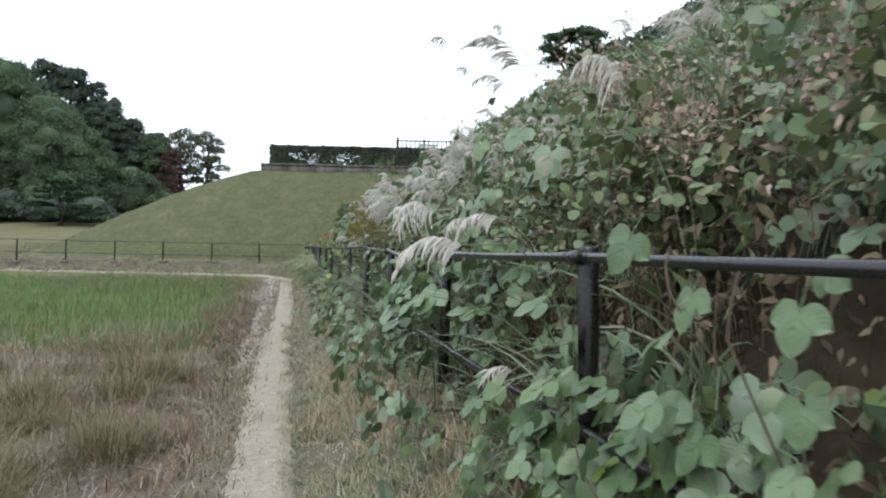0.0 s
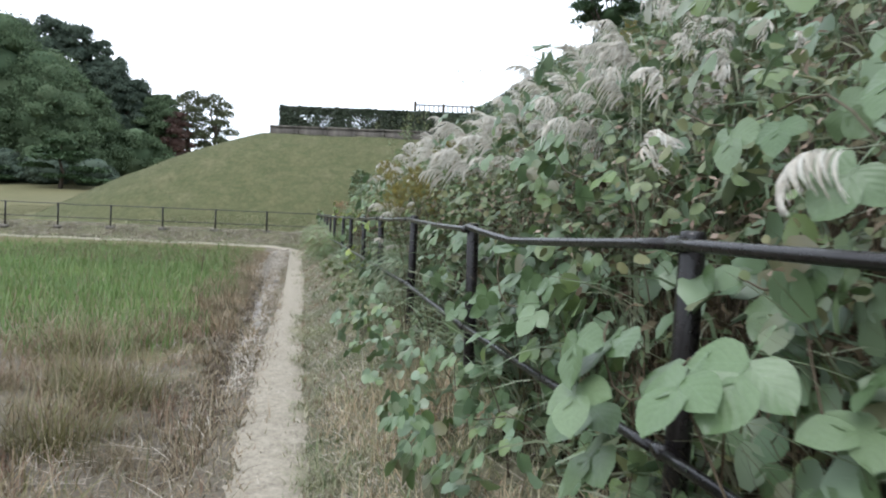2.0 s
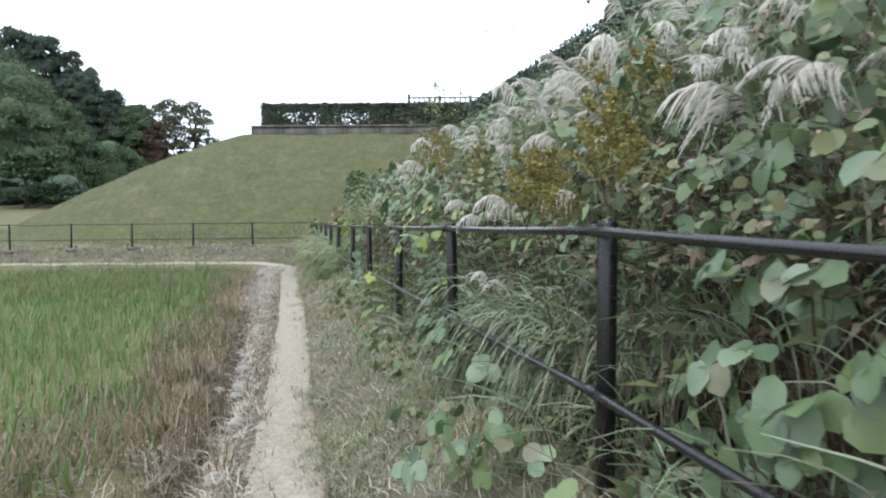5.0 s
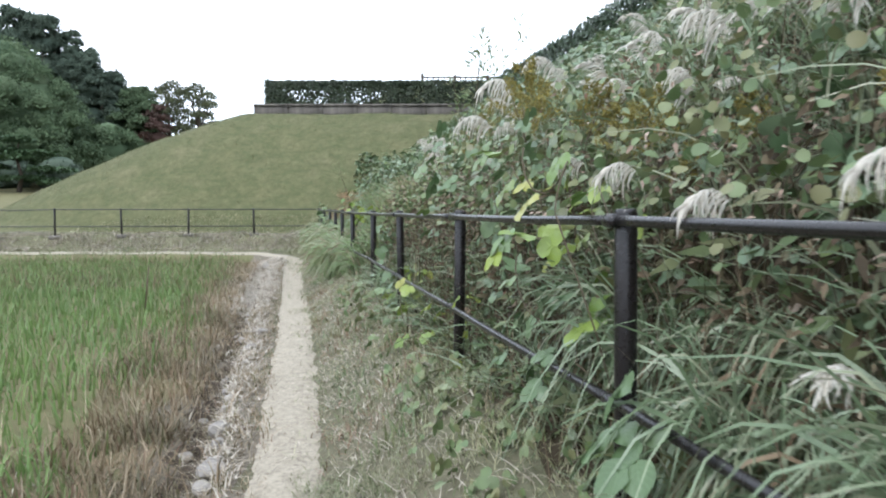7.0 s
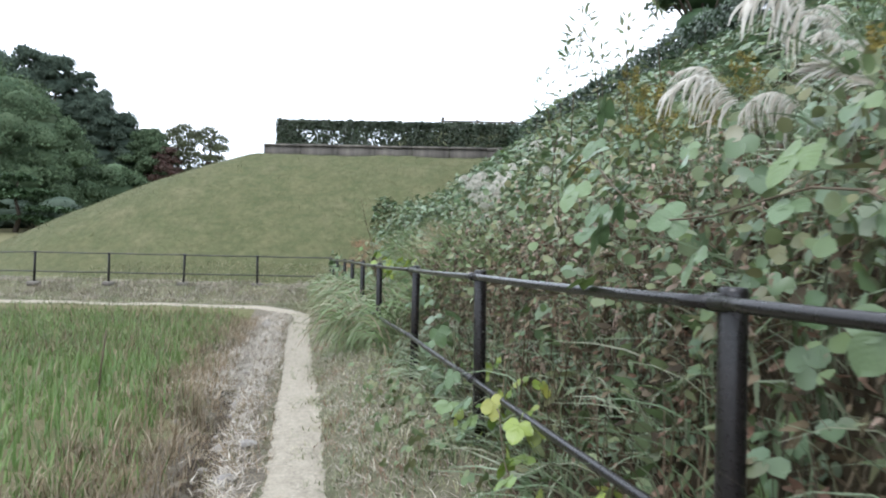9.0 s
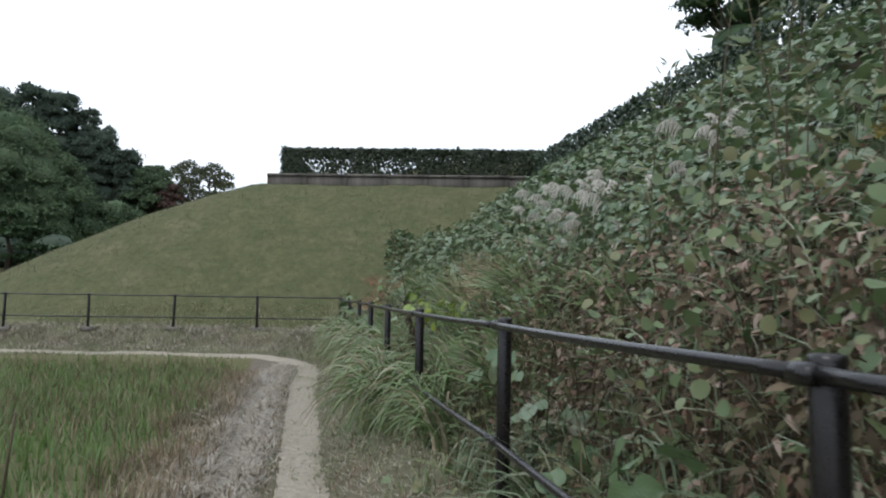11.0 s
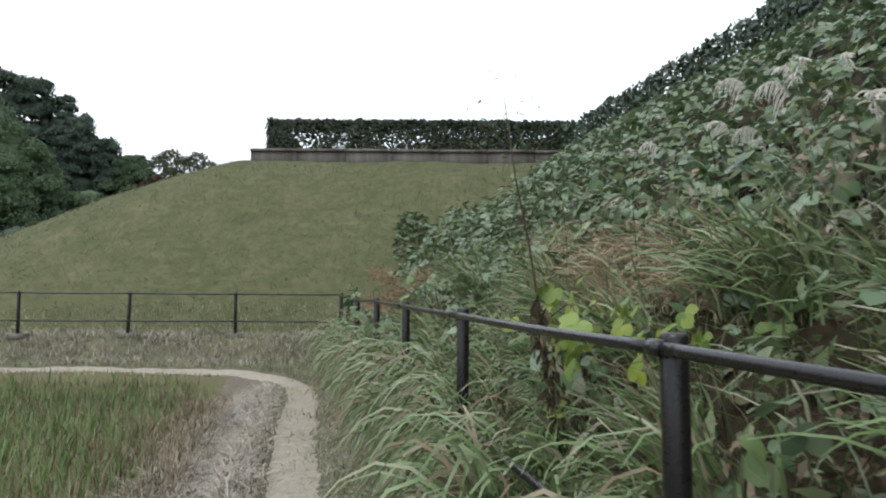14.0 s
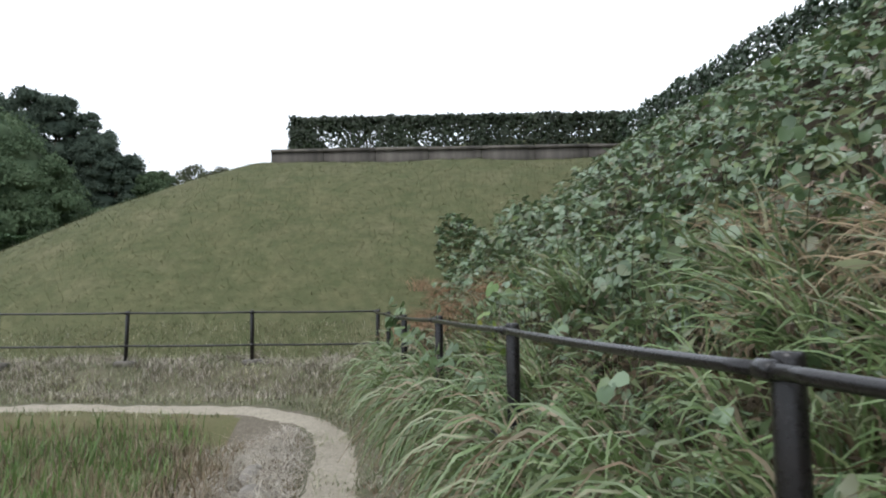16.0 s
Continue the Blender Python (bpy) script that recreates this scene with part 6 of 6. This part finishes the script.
stuff("fence_strip_grass", *field_blades(30000, -24, -5.0, 27.9, 31.6, far_strip, (0.04, 0.16), (0.009, 0.018), 409, 1.1, 2), M_VERGEBLADE, "withered weeds below the far fence", "grass")


stuff("fence_strip_weeds", *field_blades(26000, -24, -5.0, 28.9, 31.0, lambda x, y, s, d, r: far_strip(x, y, s, d, r) & (wob(x, y, 1.6, 12) > -0.15), (0.05, 0.2), (0.009, 0.018), 410, 1.4, 2), M_STALK, "grey-brown withered weeds below the far fence", "weeds")


def straw(n, x0, x1, y0, y1, want, seed, ln=(0.06, 0.28)):
    """Cut stalks lying about."""
    r = np.random.default_rng(seed)
    x, y = r.uniform(x0, x1, n), r.uniform(y0, y1, n)
    s, d = to_sd(x, y)
    keep = want(x, y, s, d, r) & ((abs(d + 1.6 + 0.07 * wob(s, s * 0, 0.9, 2)) > 0.17) | (s < 8) | (s > 19))
    x, y = x[keep], y[keep]
    n = len(x)
    L, a = r.uniform(*ln, n), np.where(r.random(n) < 0.5, r.normal(1.8, 0.5, n), r.random(n) * 6.283)
    return blades(np.column_stack([x, y, terrain(x, y) + 0.012]), a, L * r.uniform(0.02, 0.3, n), L, r.uniform(0.004, 0.009, n), 2, 0.4, 1.1)


def strip_straw(n, s0, s1, d0, d1, seed, ln, wid=(0.004, 0.01), gap=0.14):
    r = np.random.default_rng(seed)
    s, d = r.uniform(s0, s1, n), r.normal((d0 + d1) / 2, (d1 - d0) / 3.2, n)
    x, y = to_xy(s, d)
    keep = (r.random(n) < S((path_gap(x, y) - gap) / 0.25)) & (y < 28.0) & (abs(d + 1.6 + 0.07 * wob(s, s * 0, 0.9, 2)) > (0.09 + 0.05 * wob(x, y, 3.0, 4)) * (s < 18))
    x, y = x[keep], y[keep]
    n = len(x)
    L, a = r.uniform(*ln, n), np.where(r.random(n) < 0.4, r.normal(1.8, 0.5, n), r.random(n) * 6.283)
    return blades(np.column_stack([x, y, terrain(x, y) + 0.01 + 0.03 * r.random(n)]), a, L * r.uniform(0.02, 0.4, n), L, r.uniform(*wid, n), 2, 0.6, 1.1)


stuff("cut_straw", *strip_straw(7000, 8.0, 27.5, -1.6, -1.22, 421, (0.05, 0.22), (0.004, 0.012)), M_STALK, "pale cut straw along the path's edge", "straw")
stuff("cut_straw", *strip_straw(8000, 19.0, 28.0, -2.1, -1.1, 425, (0.08, 0.36), (0.004, 0.011)), M_STALK, "pale cut straw along the path's edge", "straw")
stuff("cut_straw", *strip_straw(2600, 20.0, 27.8, -2.1, -1.15, 426, (0.15, 0.5), (0.006, 0.014)), M_STALK, "long pale straw heaped where the path bends", "straw")
stuff("stubble", *strip_blades(6000, 9.0, 27.6, -2.15, -1.4, lambda x, y, s, d: 0.25 + 0.75 * (wob(x, y, 2.4, 19) > 0.05), (0.06, 0.24), (0.006, 0.013), 427, 1.5, 2), M_DRYBLADE, "brown stubble along the field's edge", "grass")
stuff("cut_straw", *strip_straw(9000, 1.5, 28.0, -0.9, -0.1, 422, (0.04, 0.18), (0.003, 0.008)), M_STALK, "pale cut straw scattered on the verge", "straw")
stuff("cut_straw", *strip_straw(2600, 1.5, 27.0, -1.35, -0.7, 423, (0.03, 0.12), (0.003, 0.006), -0.2), M_STALK, "bits of straw trodden into the path", "straw")
stuff("cut_straw", *straw(4500, -8, 0.6, 0.6, 27.9, lambda x, y, s, d, r: (d < -1.2) & (s > 8) & (d > -2.35 + 0.2 * wob(x, y, 1)) & (r.random(len(x)) < S((path_gap(x, y) - 0.12) / 0.4)), 411, (0.05, 0.22)), M_STALK, "pale cut straw along the path's edge", "straw")
stuff("cut_straw", *straw(500, -7, 1.5, 0.6, 30, lambda x, y, s, d, r: (d > -0.95) & (d < -0.05), 412, (0.04, 0.2)), M_STALK, "pale cut straw scattered on the verge", "straw")
stuff("cut_straw", *straw(10000, -9, -1.0, 1.0, 11, lambda x, y, s, d, r: (d < -1.45) & (wob(x, y, 1.2, 40) > -0.3), 413, (0.1, 0.4)), M_STALK, "pale broken stalks lying in the withered weeds", "straw")


stuff("cut_straw", *straw(3000, -9, -1.0, 1.0, 12, lambda x, y, s, d, r: (d < -1.5) & (wob(x, y, 1.0, 44) > 0.0), 416, (0.3, 0.7)), M_STALK, "long pale broken stalks lying in the withered weeds", "straw")


def mound_turf(x, y, s, d, r):
    return ((y - 31.0) * 0.96 - (d - 0.9) * 0.5 > 0) & ((y < 38) | (x < -9.8))


stuff("mound_turf", *field_blades(70000, -24, 0.5, 31, 40, mound_turf, (0.03, 0.09), (0.006, 0.014), 414, 1.6, 1), M_TURFBLADE, "short olive and straw-coloured turf on the mound", "grass")

# ---- stones and small things ----
def stone_mesh(seed):
    g = np.random.default_rng(seed)
    bm = bmesh.new()
    bmesh.ops.create_icosphere(bm, subdivisions=2, radius=1)
    f = g.normal(0, 1, (4, 3))
    for v in bm.verts:
        c = np.array(v.co)
        k = 1 + 0.16 * math.sin(c @ f[0] * 2) + 0.12 * math.sin(c @ f[1] * 3 + 1) + 0.05 * math.sin(c @ f[2] * 7)
        v.co = Vector(c * k)
        v.co.z *= 0.62
        v.co.y *= 0.8
    me = bpy.data.meshes.new("stone")
    bm.to_mesh(me)
    bm.free()
    me.materials.append(M_STONE)
    return me


STONES = [stone_mesh(k) for k in range(5)]
r = np.random.default_rng(501)
spots = [(s, -1.5 + r.normal(0, 0.1), r.uniform(0.03, 0.075)) for s in np.arange(9.5, 27.5, 0.34)] + [(12.4, -1.42, 0.1), (13.1, -1.45, 0.08), (24.6, -1.5, 0.14), (25.3, -1.45, 0.12), (26.0, -1.52, 0.13)]
for s, d, k in spots:
    x, y = to_xy(s, d)
    ob = new("stone", STONES[int(r.integers(0, 5))])
    ob.location = (x, y, float(terrain(x, y)) + k * 0.25)
    ob.rotation_euler = (r.normal(0, 0.2), r.normal(0, 0.2), r.random() * 6.28)
    ob.scale = (k, k, k)
    tagged(ob, "rough grey stone in the path's straw-covered edge", "stone", "stones along the path")


def stake(x, y, h, lean):
    z = float(terrain(x, y))
    P = [(0, 0, -0.1), (lean * 0.5, 0, h * 0.5), (lean, 0, h)]
    ob = new("stake", mesh_of("stake", *tube(P, [0.012, 0.011, 0.009], 6), M_STEM))
    ob.location = (x, y, z)
    tagged(ob, "thin dark wooden stake standing in the field", "stake")


stake(-6.2, 18.0, 0.75, 0.08)
